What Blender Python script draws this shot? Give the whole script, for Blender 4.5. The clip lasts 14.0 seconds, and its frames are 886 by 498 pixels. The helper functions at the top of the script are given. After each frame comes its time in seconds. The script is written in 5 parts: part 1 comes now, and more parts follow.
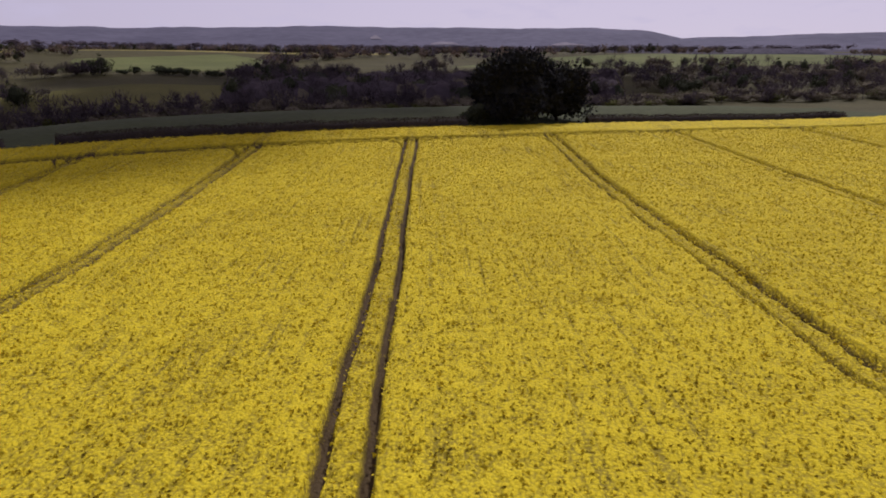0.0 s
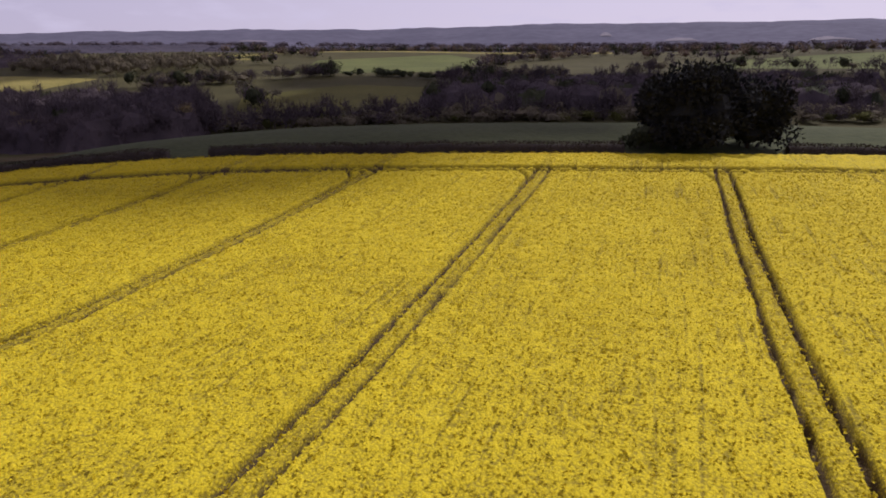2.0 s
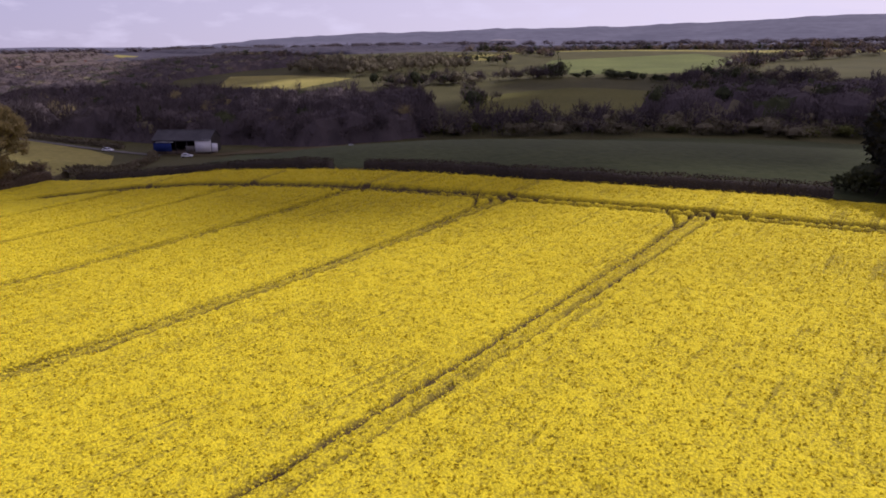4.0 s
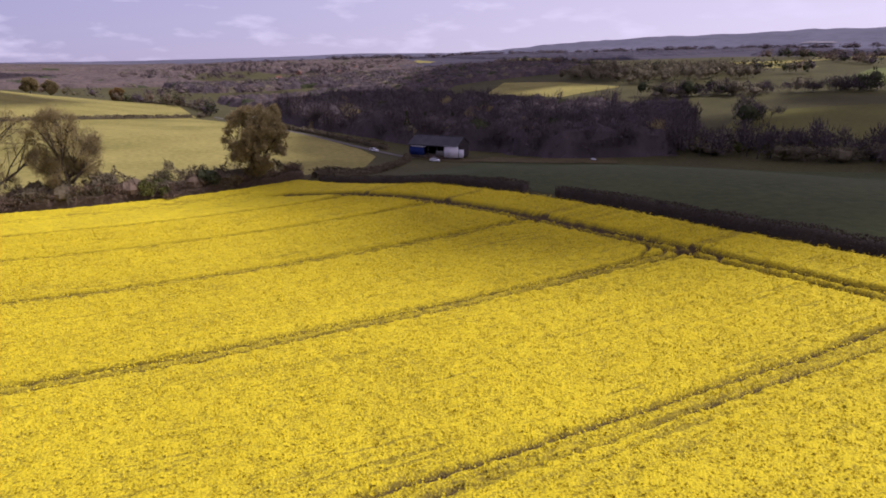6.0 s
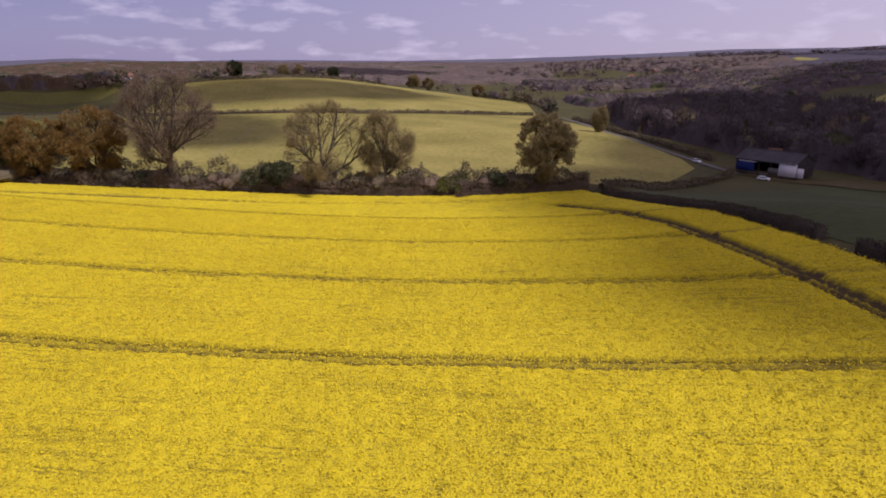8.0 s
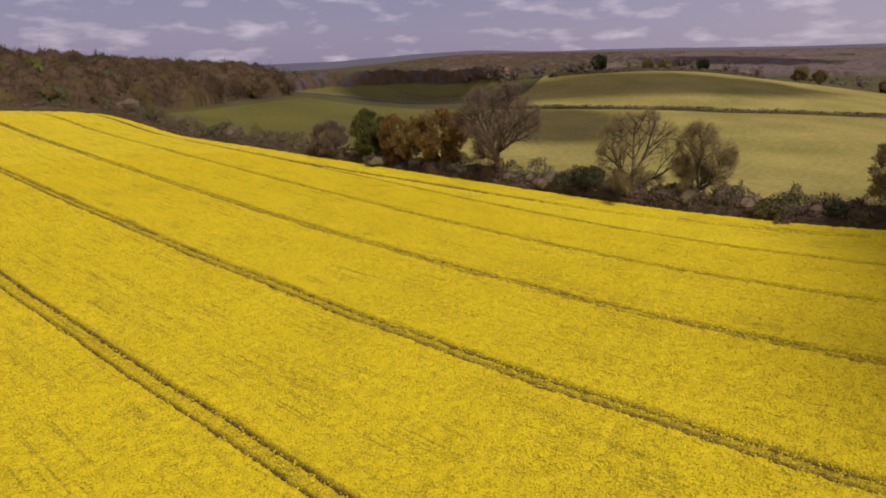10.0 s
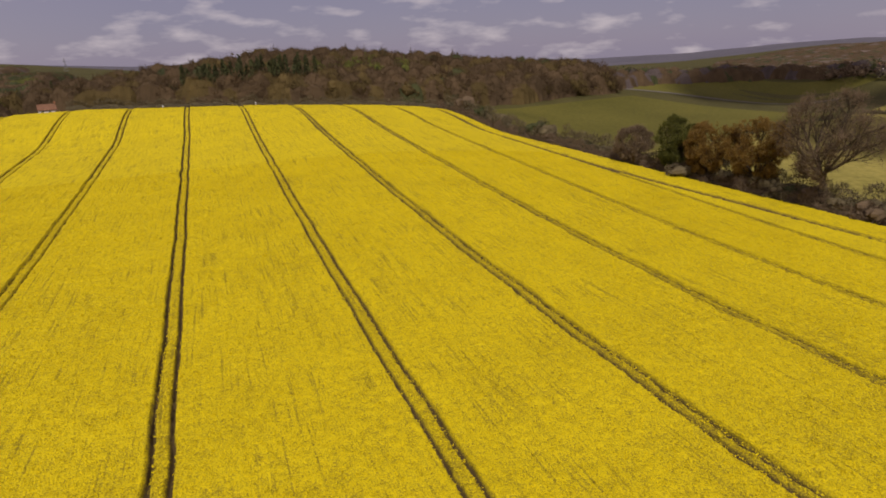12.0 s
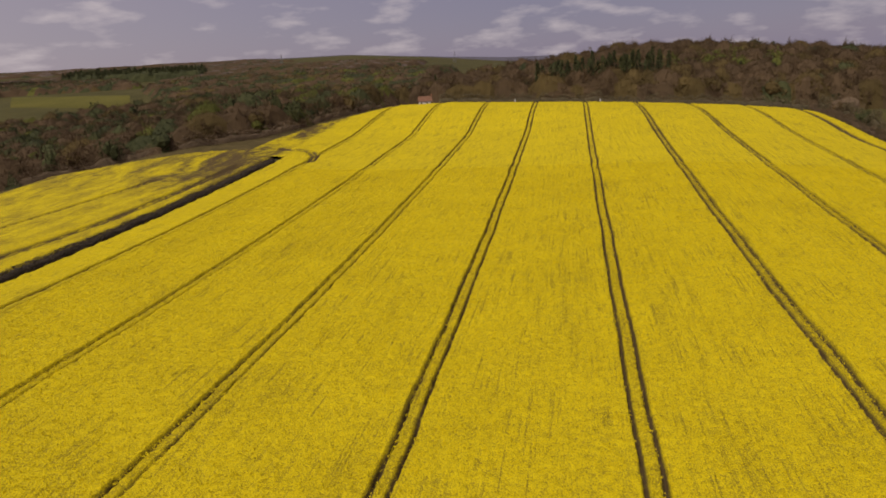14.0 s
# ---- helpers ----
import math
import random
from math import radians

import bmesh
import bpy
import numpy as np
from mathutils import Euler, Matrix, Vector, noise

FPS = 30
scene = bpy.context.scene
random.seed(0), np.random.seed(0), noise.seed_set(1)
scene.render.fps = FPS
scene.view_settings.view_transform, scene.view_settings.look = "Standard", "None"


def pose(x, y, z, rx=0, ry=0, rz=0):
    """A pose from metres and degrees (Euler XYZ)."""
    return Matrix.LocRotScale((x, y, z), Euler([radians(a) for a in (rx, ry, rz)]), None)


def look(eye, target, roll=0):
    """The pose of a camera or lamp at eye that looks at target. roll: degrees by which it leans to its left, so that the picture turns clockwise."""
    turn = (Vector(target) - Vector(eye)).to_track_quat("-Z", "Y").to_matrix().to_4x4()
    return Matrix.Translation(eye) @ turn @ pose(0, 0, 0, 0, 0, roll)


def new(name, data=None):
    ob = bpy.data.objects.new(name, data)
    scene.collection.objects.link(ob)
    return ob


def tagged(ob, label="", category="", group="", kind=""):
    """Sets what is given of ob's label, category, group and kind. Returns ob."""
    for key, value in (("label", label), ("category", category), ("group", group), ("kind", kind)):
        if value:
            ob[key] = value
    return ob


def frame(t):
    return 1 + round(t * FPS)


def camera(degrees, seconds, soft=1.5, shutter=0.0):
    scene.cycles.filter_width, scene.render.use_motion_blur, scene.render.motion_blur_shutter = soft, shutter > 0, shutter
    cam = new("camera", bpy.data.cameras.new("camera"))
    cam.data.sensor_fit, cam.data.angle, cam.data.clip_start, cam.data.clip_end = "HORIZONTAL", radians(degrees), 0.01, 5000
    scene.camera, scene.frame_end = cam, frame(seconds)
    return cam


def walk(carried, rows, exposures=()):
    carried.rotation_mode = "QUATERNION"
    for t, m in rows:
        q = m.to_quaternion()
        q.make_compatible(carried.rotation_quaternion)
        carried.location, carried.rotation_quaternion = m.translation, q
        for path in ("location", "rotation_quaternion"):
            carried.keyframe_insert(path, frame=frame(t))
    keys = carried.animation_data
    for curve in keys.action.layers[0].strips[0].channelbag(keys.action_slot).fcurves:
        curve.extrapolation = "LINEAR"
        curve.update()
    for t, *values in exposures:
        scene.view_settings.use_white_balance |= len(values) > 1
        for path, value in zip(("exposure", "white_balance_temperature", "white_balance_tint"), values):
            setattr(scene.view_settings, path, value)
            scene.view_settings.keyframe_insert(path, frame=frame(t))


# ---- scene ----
cam = camera(70.97, 14.0, soft=1.85)
PATH = [
    (0.0, 3.26, 0.00, 12.59, -1.10, -15.86, -0.28),
    (0.5, 6.42, 3.71, 13.43, 4.53, -15.91, -0.20),
    (1.0, 9.58, 7.46, 14.20, 10.04, -15.98, -0.19),
    (1.5, 12.42, 11.17, 14.97, 14.71, -16.03, -0.23),
    (2.0, 15.13, 14.80, 15.71, 18.94, -16.19, -0.30),
    (2.5, 17.57, 18.70, 16.46, 24.37, -16.28, -0.26),
    (3.0, 19.61, 22.81, 17.17, 30.02, -16.47, -0.28),
    (5.5, 25.73, 40.60, 20.40, 58.29, -16.31, -0.53),
    (6.0, 26.46, 44.15, 21.29, 65.49, -16.37, -0.55),
    (6.5, 26.94, 47.83, 22.15, 73.02, -16.44, -0.44),
    (7.0, 26.88, 51.47, 22.89, 80.91, -16.73, -0.40),
    (7.5, 26.28, 54.92, 23.52, 88.60, -16.78, -0.32),
    (8.0, 25.71, 58.80, 24.21, 96.80, -16.91, -0.37),
    (10.5, 21.74, 74.53, 30.10, 136.98, -17.82, 1.27),
    (11.0, 19.84, 76.76, 30.83, 144.22, -17.76, 1.62),
    (11.5, 17.91, 78.48, 31.62, 151.75, -17.80, 1.84),
    (12.0, 15.94, 79.15, 32.50, 159.37, -17.72, 2.00),
    (12.5, 13.93, 79.44, 33.39, 167.69, -17.58, 2.24),
    (13.0, 11.82, 79.37, 34.30, 176.06, -17.43, 2.44),
    (13.5, 9.78, 79.22, 35.13, 183.66, -17.36, 2.59),
    (14.0, 7.74, 79.08, 35.88, 190.97, -17.28, 2.98),
]
walk(cam, [(t, pose(x, y, z, 90 + pitch, roll, yaw)) for t, x, y, z, yaw, pitch, roll in PATH],
     exposures=[(0.0, -0.45, 5750, 28), (3.0, -0.13, 5750, 28), (6.0, 0.12, 5700, 30), (8.0, -0.10, 5900, 30),
                (10.5, -0.26, 6700, 19), (14.0, -0.50, 7000, 15)])

# ---- sky and sun ----
SUN_AZ, SUN_EL = 22.0, 50.0          # degrees from +y towards +x, and above the horizon
world = bpy.data.worlds.new("sky")
scene.world = world
world.use_nodes = True
wn, wl = world.node_tree.nodes, world.node_tree.links
sky = wn.new("ShaderNodeTexSky")
sky.sky_type = "NISHITA"
sky.sun_disc = False
sky.sun_elevation, sky.sun_rotation = radians(SUN_EL), radians(SUN_AZ)
sky.air_density, sky.dust_density, sky.ozone_density = 1.0, 0.3, 2.0
coord = wn.new("ShaderNodeTexCoord")
stretch = wn.new("ShaderNodeMapping")
stretch.inputs["Scale"].default_value = (8.0, 8.0, 28.0)
puffs = wn.new("ShaderNodeTexNoise")
puffs.inputs["Scale"].default_value, puffs.inputs["Detail"].default_value = 1.7, 6.0
puffs.inputs["Roughness"].default_value = 0.52
cover = wn.new("ShaderNodeValToRGB")
cover.color_ramp.elements[0].position, cover.color_ramp.elements[1].position = 0.53, 0.73
cover.color_ramp.elements[1].color = (0.62, 0.62, 0.62, 1)
cloud = wn.new("ShaderNodeMix")
cloud.data_type = "RGBA"
cloud.inputs[7].default_value = (7.4, 6.9, 7.4, 1)
wl.new(coord.outputs["Generated"], stretch.inputs["Vector"])
wl.new(stretch.outputs["Vector"], puffs.inputs["Vector"])
wl.new(puffs.outputs["Fac"], cover.inputs["Fac"])
wl.new(cover.outputs["Color"], cloud.inputs["Factor"])
# a thin milky veil under the clouds, brighter on the sun's side
toward = wn.new("ShaderNodeVectorMath")
toward.operation = "DOT_PRODUCT"
toward.inputs[1].default_value = (math.sin(radians(SUN_AZ)), math.cos(radians(SUN_AZ)), 0.0)
side = wn.new("ShaderNodeMapRange")
side.inputs[1].default_value, side.inputs[2].default_value = -0.9, 1.0
veil, milky = wn.new("ShaderNodeMix"), wn.new("ShaderNodeMix")
veil.data_type = milky.data_type = "RGBA"
veil.inputs[6].default_value, veil.inputs[7].default_value = (2.65, 2.45, 3.85, 1), (8.6, 7.55, 7.6, 1)
milky.inputs["Factor"].default_value = 0.87
wl.new(coord.outputs["Generated"], toward.inputs[0])
wl.new(toward.outputs["Value"], side.inputs[0])
wl.new(side.outputs[0], veil.inputs["Factor"])
wl.new(sky.outputs["Color"], milky.inputs[6])
wl.new(veil.outputs[2], milky.inputs[7])
wl.new(milky.outputs[2], cloud.inputs[6])
wl.new(cloud.outputs[2], wn["Background"].inputs["Color"])
wn["Background"].inputs["Strength"].default_value = 0.10
sun = new("sun", bpy.data.lights.new("sun", "SUN"))
sun.data.energy, sun.data.angle, sun.data.color = 3.6, radians(1.0), (1.0, 0.95, 0.86)
az, el = radians(SUN_AZ), radians(SUN_EL)
sun.matrix_world = look((0, 0, 300), (-300 * math.sin(az), -300 * math.cos(az), 300 - 300 * math.tan(el)))


# ---- materials ----
def rgb(c):
    return (*c, 1.0)


def surface(name, dark, light, size=1.0, fine=0.1, rough=0.85, bump=0.3, mid=0.5, translucent=0.0, per_object=0.0, gloss=0.05):
    """A rough natural surface: two colours mixed by noise at two scales, with relief."""
    m = bpy.data.materials.new(name)
    m.use_nodes = True
    n, l = m.node_tree.nodes, m.node_tree.links
    b = n["Principled BSDF"]
    geo = n.new("ShaderNodeNewGeometry")
    a, f = n.new("ShaderNodeTexNoise"), n.new("ShaderNodeTexNoise")
    a.inputs["Scale"].default_value, a.inputs["Detail"].default_value = 1 / size, 3
    f.inputs["Scale"].default_value, f.inputs["Detail"].default_value = 1 / fine, 4
    add = n.new("ShaderNodeMath")
    add.operation = "ADD"
    l.new(geo.outputs["Position"], a.inputs["Vector"])
    l.new(geo.outputs["Position"], f.inputs["Vector"])
    l.new(a.outputs["Fac"], add.inputs[0])
    l.new(f.outputs["Fac"], add.inputs[1])
    last = add
    if per_object:
        info = n.new("ShaderNodeNewGeometry")
        each = n.new("ShaderNodeAttribute")
        each.attribute_name = "tint"
        tone = n.new("ShaderNodeMath")
        tone.operation = "MULTIPLY_ADD"
        tone.inputs[1].default_value = 0.7
        l.new(each.outputs["Fac"], tone.inputs[0])
        l.new(add.outputs[0], tone.inputs[2])
        plus = n.new("ShaderNodeMath")
        plus.operation = "MULTIPLY_ADD"
        plus.inputs[1].default_value = per_object
        l.new(info.outputs["Random Per Island"], plus.inputs[0])
        l.new(tone.outputs[0], plus.inputs[2])
        last = plus
    ramp = n.new("ShaderNodeMapRange")
    ramp.inputs[1].default_value, ramp.inputs[2].default_value = 2 * mid - 0.35, 2 * mid + 0.35 + per_object + (0.7 if per_object else 0.0)
    mix = n.new("ShaderNodeMix")
    mix.data_type = "RGBA"
    mix.inputs[6].default_value, mix.inputs[7].default_value = rgb(dark), rgb(light)
    l.new(last.outputs[0], ramp.inputs[0])
    l.new(ramp.outputs[0], mix.inputs["Factor"])
    l.new(mix.outputs[2], b.inputs["Base Color"])
    b.inputs["Roughness"].default_value = rough
    b.inputs["Specular IOR Level"].default_value = gloss
    if bump:
        bu = n.new("ShaderNodeBump")
        bu.inputs["Strength"].default_value, bu.inputs["Distance"].default_value = bump, fine
        l.new(f.outputs["Fac"], bu.inputs["Height"])
        l.new(bu.outputs["Normal"], b.inputs["Normal"])
    if translucent:
        tr, sh = n.new("ShaderNodeBsdfTranslucent"), n.new("ShaderNodeMixShader")
        sh.inputs[0].default_value = translucent
        l.new(mix.outputs[2], tr.inputs["Color"])
        l.new(b.outputs[0], sh.inputs[1])
        l.new(tr.outputs[0], sh.inputs[2])
        l.new(sh.outputs[0], n["Material Output"].inputs["Surface"])
    return m


M_SOIL = surface("soil", (0.06, 0.045, 0.035), (0.13, 0.10, 0.07), 2.0, 0.15)
M_GRASS = surface("rough_grass", (0.05, 0.048, 0.018), (0.10, 0.09, 0.034), 30.0, 1.2, bump=0.2)
M_WHEAT = surface("young_wheat", (0.048, 0.056, 0.022), (0.080, 0.090, 0.034), 25.0, 1.5, bump=0.15)
M_PALE = surface("pale_pasture", (0.158, 0.145, 0.034), (0.33, 0.280, 0.077), 38.0, 2.0, bump=0.15)
M_MEADOW = surface("olive_meadow", (0.078, 0.076, 0.018), (0.140, 0.127, 0.030), 50.0, 2.0, bump=0.15)
M_LUSH = surface("fresh_green_grass", (0.085, 0.10, 0.03), (0.15, 0.165, 0.048), 45.0, 2.0, bump=0.15)
M_LARCH = surface("fresh_larch_needles", (0.07, 0.085, 0.02), (0.19, 0.20, 0.055), 5.0, 0.5, per_object=0.2, translucent=0.25)
M_CLOUD = surface("cloud_vapour", (0.82, 0.82, 0.83), (0.92, 0.92, 0.92), 90.0, 20.0, rough=1.0, bump=0.0, gloss=0.0)
M_FARRAPE = surface("far_rape_bloom", (0.45, 0.36, 0.03), (0.6, 0.48, 0.04), 40.0, 1.5, bump=0.1)
M_MARGIN = surface("dry_margin", (0.055, 0.046, 0.02), (0.13, 0.10, 0.045), 4.0, 0.5)
M_LANE = surface("pale_lane", (0.10, 0.093, 0.082), (0.18, 0.165, 0.145), 6.0, 0.3, bump=0.1)
M_BARK = surface("bark", (0.04, 0.033, 0.026), (0.095, 0.075, 0.056), 0.6, 0.08)
M_TWIG = surface("bare_twigs", (0.110, 0.083, 0.057), (0.255, 0.184, 0.119), 5.0, 0.5, per_object=0.2, translucent=0.3)
M_BUD = surface("budding_twigs", (0.175, 0.138, 0.066), (0.37, 0.295, 0.130), 5.0, 0.5, per_object=0.2, translucent=0.45)
M_ALDER = surface("alder_twigs", (0.062, 0.050, 0.051), (0.128, 0.101, 0.094), 5.0, 0.5, per_object=0.2, translucent=0.1)
# distant twigs lightened: the valley's haze is painted into this base colour
M_FARWOOD = surface("leafless_distant_wood", (0.082, 0.064, 0.055), (0.160, 0.122, 0.099), 70.0, 7.0, per_object=0.2)
M_WORN = surface("worn_grass", (0.19, 0.17, 0.07), (0.30, 0.26, 0.11), 5.0, 0.4)
M_ORANGE = surface("bronze_oak_buds", (0.13, 0.082, 0.028), (0.32, 0.20, 0.06), 4.0, 0.5, per_object=0.2, translucent=0.4)
M_GREEN = surface("spring_leaves", (0.05, 0.058, 0.016), (0.15, 0.15, 0.04), 5.0, 0.5, per_object=0.2, translucent=0.25)
M_DARK = surface("evergreen_leaves", (0.026, 0.031, 0.017), (0.075, 0.08, 0.034), 3.0, 0.4, per_object=0.2)
M_HEDGE = surface("hawthorn_hedge", (0.066, 0.056, 0.036), (0.185, 0.150, 0.086), 3.0, 0.3, per_object=0.2)
# budding twigs greyed for the valley woods, with haze put into the colour
M_WILLOW = surface("haze_greyed_willow_buds", (0.115, 0.098, 0.060), (0.220, 0.190, 0.110), 5.0, 0.5, per_object=0.2, translucent=0.2)
M_YEW = surface("yew_needles", (0.012, 0.013, 0.013), (0.036, 0.036, 0.028), 3.0, 0.4, per_object=0.2)
M_CLIPPED = surface("clipped_hawthorn", (0.046, 0.038, 0.032), (0.105, 0.084, 0.060), 3.0, 0.3, per_object=0.2)
# distant wood with the bluish cast of haze put into its colour
M_HAZY_RIDGE = surface("far_hazed_ridge_wood", (0.045, 0.041, 0.052), (0.085, 0.075, 0.085), 90.0, 14.0, bump=0.0)
M_OAKWOOD = surface("leafless_oak_twigs", (0.053, 0.038, 0.023), (0.136, 0.092, 0.053), 5.0, 0.5, per_object=0.2, translucent=0.15)
M_BRONZE = surface("bronze_budding_twigs", (0.060, 0.045, 0.021), (0.155, 0.112, 0.046), 5.0, 0.5, per_object=0.2, translucent=0.25)
# scarp colour made paler and bluer to paint in the haze
M_HAZY_HILL = surface("far_hazed_scarp", (0.082, 0.080, 0.102), (0.135, 0.128, 0.155), 260.0, 45.0, bump=0.0)
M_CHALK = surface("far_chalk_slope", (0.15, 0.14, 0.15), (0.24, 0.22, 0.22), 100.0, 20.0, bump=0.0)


def bloom_material():
    """Oilseed rape seen from above: clumps of yellow flower heads with olive stems between, brown soil in the ruts."""
    m = bpy.data.materials.new("rapeseed_bloom")
    m.use_nodes = True
    n, l = m.node_tree.nodes, m.node_tree.links
    b = n["Principled BSDF"]

    def maths(op, a, c, d=None):
        q = n.new("ShaderNodeMath")
        q.operation = op
        for i, val in enumerate((a, c, d)):
            if val is None:
                continue
            if isinstance(val, (int, float)):
                q.inputs[i].default_value = val
            else:
                l.new(val, q.inputs[i])
        return q.outputs[0]

    geo = n.new("ShaderNodeNewGeometry")
    att = n.new("ShaderNodeAttribute")
    att.attribute_name = "bloom"
    fine, broad, speck = (n.new("ShaderNodeTexNoise") for _ in range(3))
    fine.inputs["Scale"].default_value, fine.inputs["Detail"].default_value, fine.inputs["Roughness"].default_value = 9.0, 5, 0.7
    broad.inputs["Scale"].default_value, broad.inputs["Detail"].default_value = 0.07, 4
    speck.inputs["Scale"].default_value, speck.inputs["Detail"].default_value = 1.4, 3
    warp = n.new("ShaderNodeVectorMath")
    warp.operation = "MULTIPLY_ADD"
    warp.inputs[1].default_value = (0.22, 0.22, 0.0)
    clump = n.new("ShaderNodeTexVoronoi")
    clump.inputs["Scale"].default_value = 6.0
    for t in (fine, broad, speck):
        l.new(geo.outputs["Position"], t.inputs["Vector"])
    l.new(fine.outputs["Color"], warp.inputs[0])
    l.new(geo.outputs["Position"], warp.inputs[2])
    l.new(warp.outputs[0], clump.inputs["Vector"])
    # flower cover: high at the middle of a clump, low between clumps
    middle = maths("MULTIPLY_ADD", clump.outputs["Distance"], -0.95, 0.50)
    grain = maths("MULTIPLY_ADD", fine.outputs["Fac"], 0.84, -0.4)
    patchy = maths("MULTIPLY_ADD", speck.outputs["Fac"], 0.14, -0.07)
    # broken drill rows along the tramlines, in some stretches of the field
    drill = n.new("ShaderNodeVectorMath")
    drill.operation = "MULTIPLY"
    drill.inputs[1].default_value = (1.0, 0.03, 0.0)
    seam, zone = n.new("ShaderNodeTexNoise"), n.new("ShaderNodeTexNoise")
    seam.inputs["Scale"].default_value, seam.inputs["Detail"].default_value = 2.6, 2
    zone.inputs["Scale"].default_value, zone.inputs["Detail"].default_value = 0.13, 2
    l.new(geo.outputs["Position"], drill.inputs[0])
    l.new(drill.outputs[0], seam.inputs["Vector"])
    l.new(geo.outputs["Position"], zone.inputs["Vector"])
    line, where = n.new("ShaderNodeMapRange"), n.new("ShaderNodeMapRange")
    line.inputs[1].default_value, line.inputs[2].default_value = 0.53, 0.68
    where.inputs[1].default_value, where.inputs[2].default_value = 0.38, 0.60
    l.new(seam.outputs["Fac"], line.inputs[0])
    l.new(zone.outputs["Fac"], where.inputs[0])
    rows = maths("MULTIPLY", maths("MULTIPLY", line.outputs[0], where.outputs[0]), -0.42)
    cover = maths("ADD", maths("ADD", maths("ADD", middle, grain), rows), maths("ADD", patchy, att.outputs["Fac"]))
    r = n.new("ShaderNodeMapRange")
    r.inputs[1].default_value, r.inputs[2].default_value = 0.22, 0.84
    l.new(cover, r.inputs[0])
    yel, stem, mix = (n.new("ShaderNodeMix") for _ in range(3))
    for q in (yel, stem, mix):
        q.data_type = "RGBA"
    yel.inputs[6].default_value, yel.inputs[7].default_value = rgb((0.60, 0.468, 0.008)), rgb((0.73, 0.582, 0.014))
    stem.inputs[6].default_value, stem.inputs[7].default_value = rgb((0.096, 0.067, 0.030)), rgb((0.28, 0.222, 0.020))
    l.new(broad.outputs["Fac"], yel.inputs["Factor"])
    low = n.new("ShaderNodeMapRange")
    low.inputs[1].default_value, low.inputs[2].default_value = 0.0, 0.45
    l.new(att.outputs["Fac"], low.inputs[0])
    l.new(low.outputs[0], stem.inputs["Factor"])
    l.new(r.outputs[0], mix.inputs["Factor"])
    l.new(stem.outputs[2], mix.inputs[6])
    l.new(yel.outputs[2], mix.inputs[7])
    l.new(mix.outputs[2], b.inputs["Base Color"])
    b.inputs["Roughness"].default_value, b.inputs["Specular IOR Level"].default_value = 0.8, 0.08
    bu = n.new("ShaderNodeBump")
    bu.inputs["Strength"].default_value, bu.inputs["Distance"].default_value = 0.5, 0.18
    l.new(cover, bu.inputs["Height"])
    l.new(bu.outputs["Normal"], b.inputs["Normal"])
    return m


M_RAPE = bloom_material()

# ---- the lie of the land ----
rng = np.random.default_rng(7)
TERMS = [(0, 1, -3.493), (0, 2, 1.705), (0, 3, 0.869), (0, 4, 0.284), (0, 5, 0.005), (1, 0, 1.274), (1, 1, 2.431), (1, 2, -0.244), (1, 3, -0.889), (1, 4, -0.572), (2, 0, -4.527), (2, 1, 1.385), (2, 2, -0.560), (2, 3, 0.185), (3, 0, 4.298), (3, 1, -1.487), (3, 2, 1.373), (4, 0, 1.911), (4, 1, -0.111), (5, 0, -1.928)]
CROP = 1.25                      # height of the crop


def smooth(a, b, x):
    t = np.clip((x - a) / (b - a), 0, 1)
    return t * t * (3 - 2 * t)


def crop_top(x, y):
    """Height of the crop's top over the field."""
    u, v = (np.clip(x, -130, 155) + 10) / 100, (np.clip(y, -265, 135) + 40) / 100
    z = sum(k * u**i * v**j for i, j, k in TERMS)
    brow = np.interp(x, [-135, -105, -90, -68, -43, -3, 37, 66, 96, 150], [0.5, 2.5, 4.9, 7.0, 8.4, 10.5, 11.7, 12.8, 12.2, 10.5])
    w = smooth(-165, -240, y)
    return z * (1 - w) + brow * w - 0.35 * (np.clip(x - 112, 0, 90) / 30) ** 2


SOUTH = np.array([(-130, 74), (-111, 84), (-90, 95.5), (-58, 101.5), (-27, 106.5), (-3, 113), (19, 119.5), (43, 128), (68, 132), (110, 132)])
SPOTS = [(-200, -100, -9), (-220, 20, -12), (-270, -250, -7), (-300, 100, -13), (-330, -60, -9), (-225, 160, -17),
         (-400, -285, -11), (-505, -184, 8), (-600, -127, 5), (-490, 74, -18), (-700, 14, -16), (-300, -345, 4), (-400, -345, 4), (-465, -275, 5), (-400, -480, -12), (-560, -380, -12), (-480, -640, -22), (-340, -600, -16),
         (-300, 240, -18), (-60, 126, 3.0), (-20, 134, 4.2), (30, 143, 5.0), (80, 150, 5.0), (-95, 114, -0.5), (-128, 108, -7.5),
         (-160, 122, -12), (-60, 175, -1), (0, 190, 1), (90, 200, 1), (-110, 230, -11), (60, 260, -8), (-120, 285, -4), (-190, 385, 4),
         (-185, 425, 8), (-250, 470, 12), (-60, 450, 6), (14, 330, -5), (10, 420, 5), (10, 520, 15), (150, 400, 3), (173, 560, 16), (0, 720, 24), (220, 740, 29)]
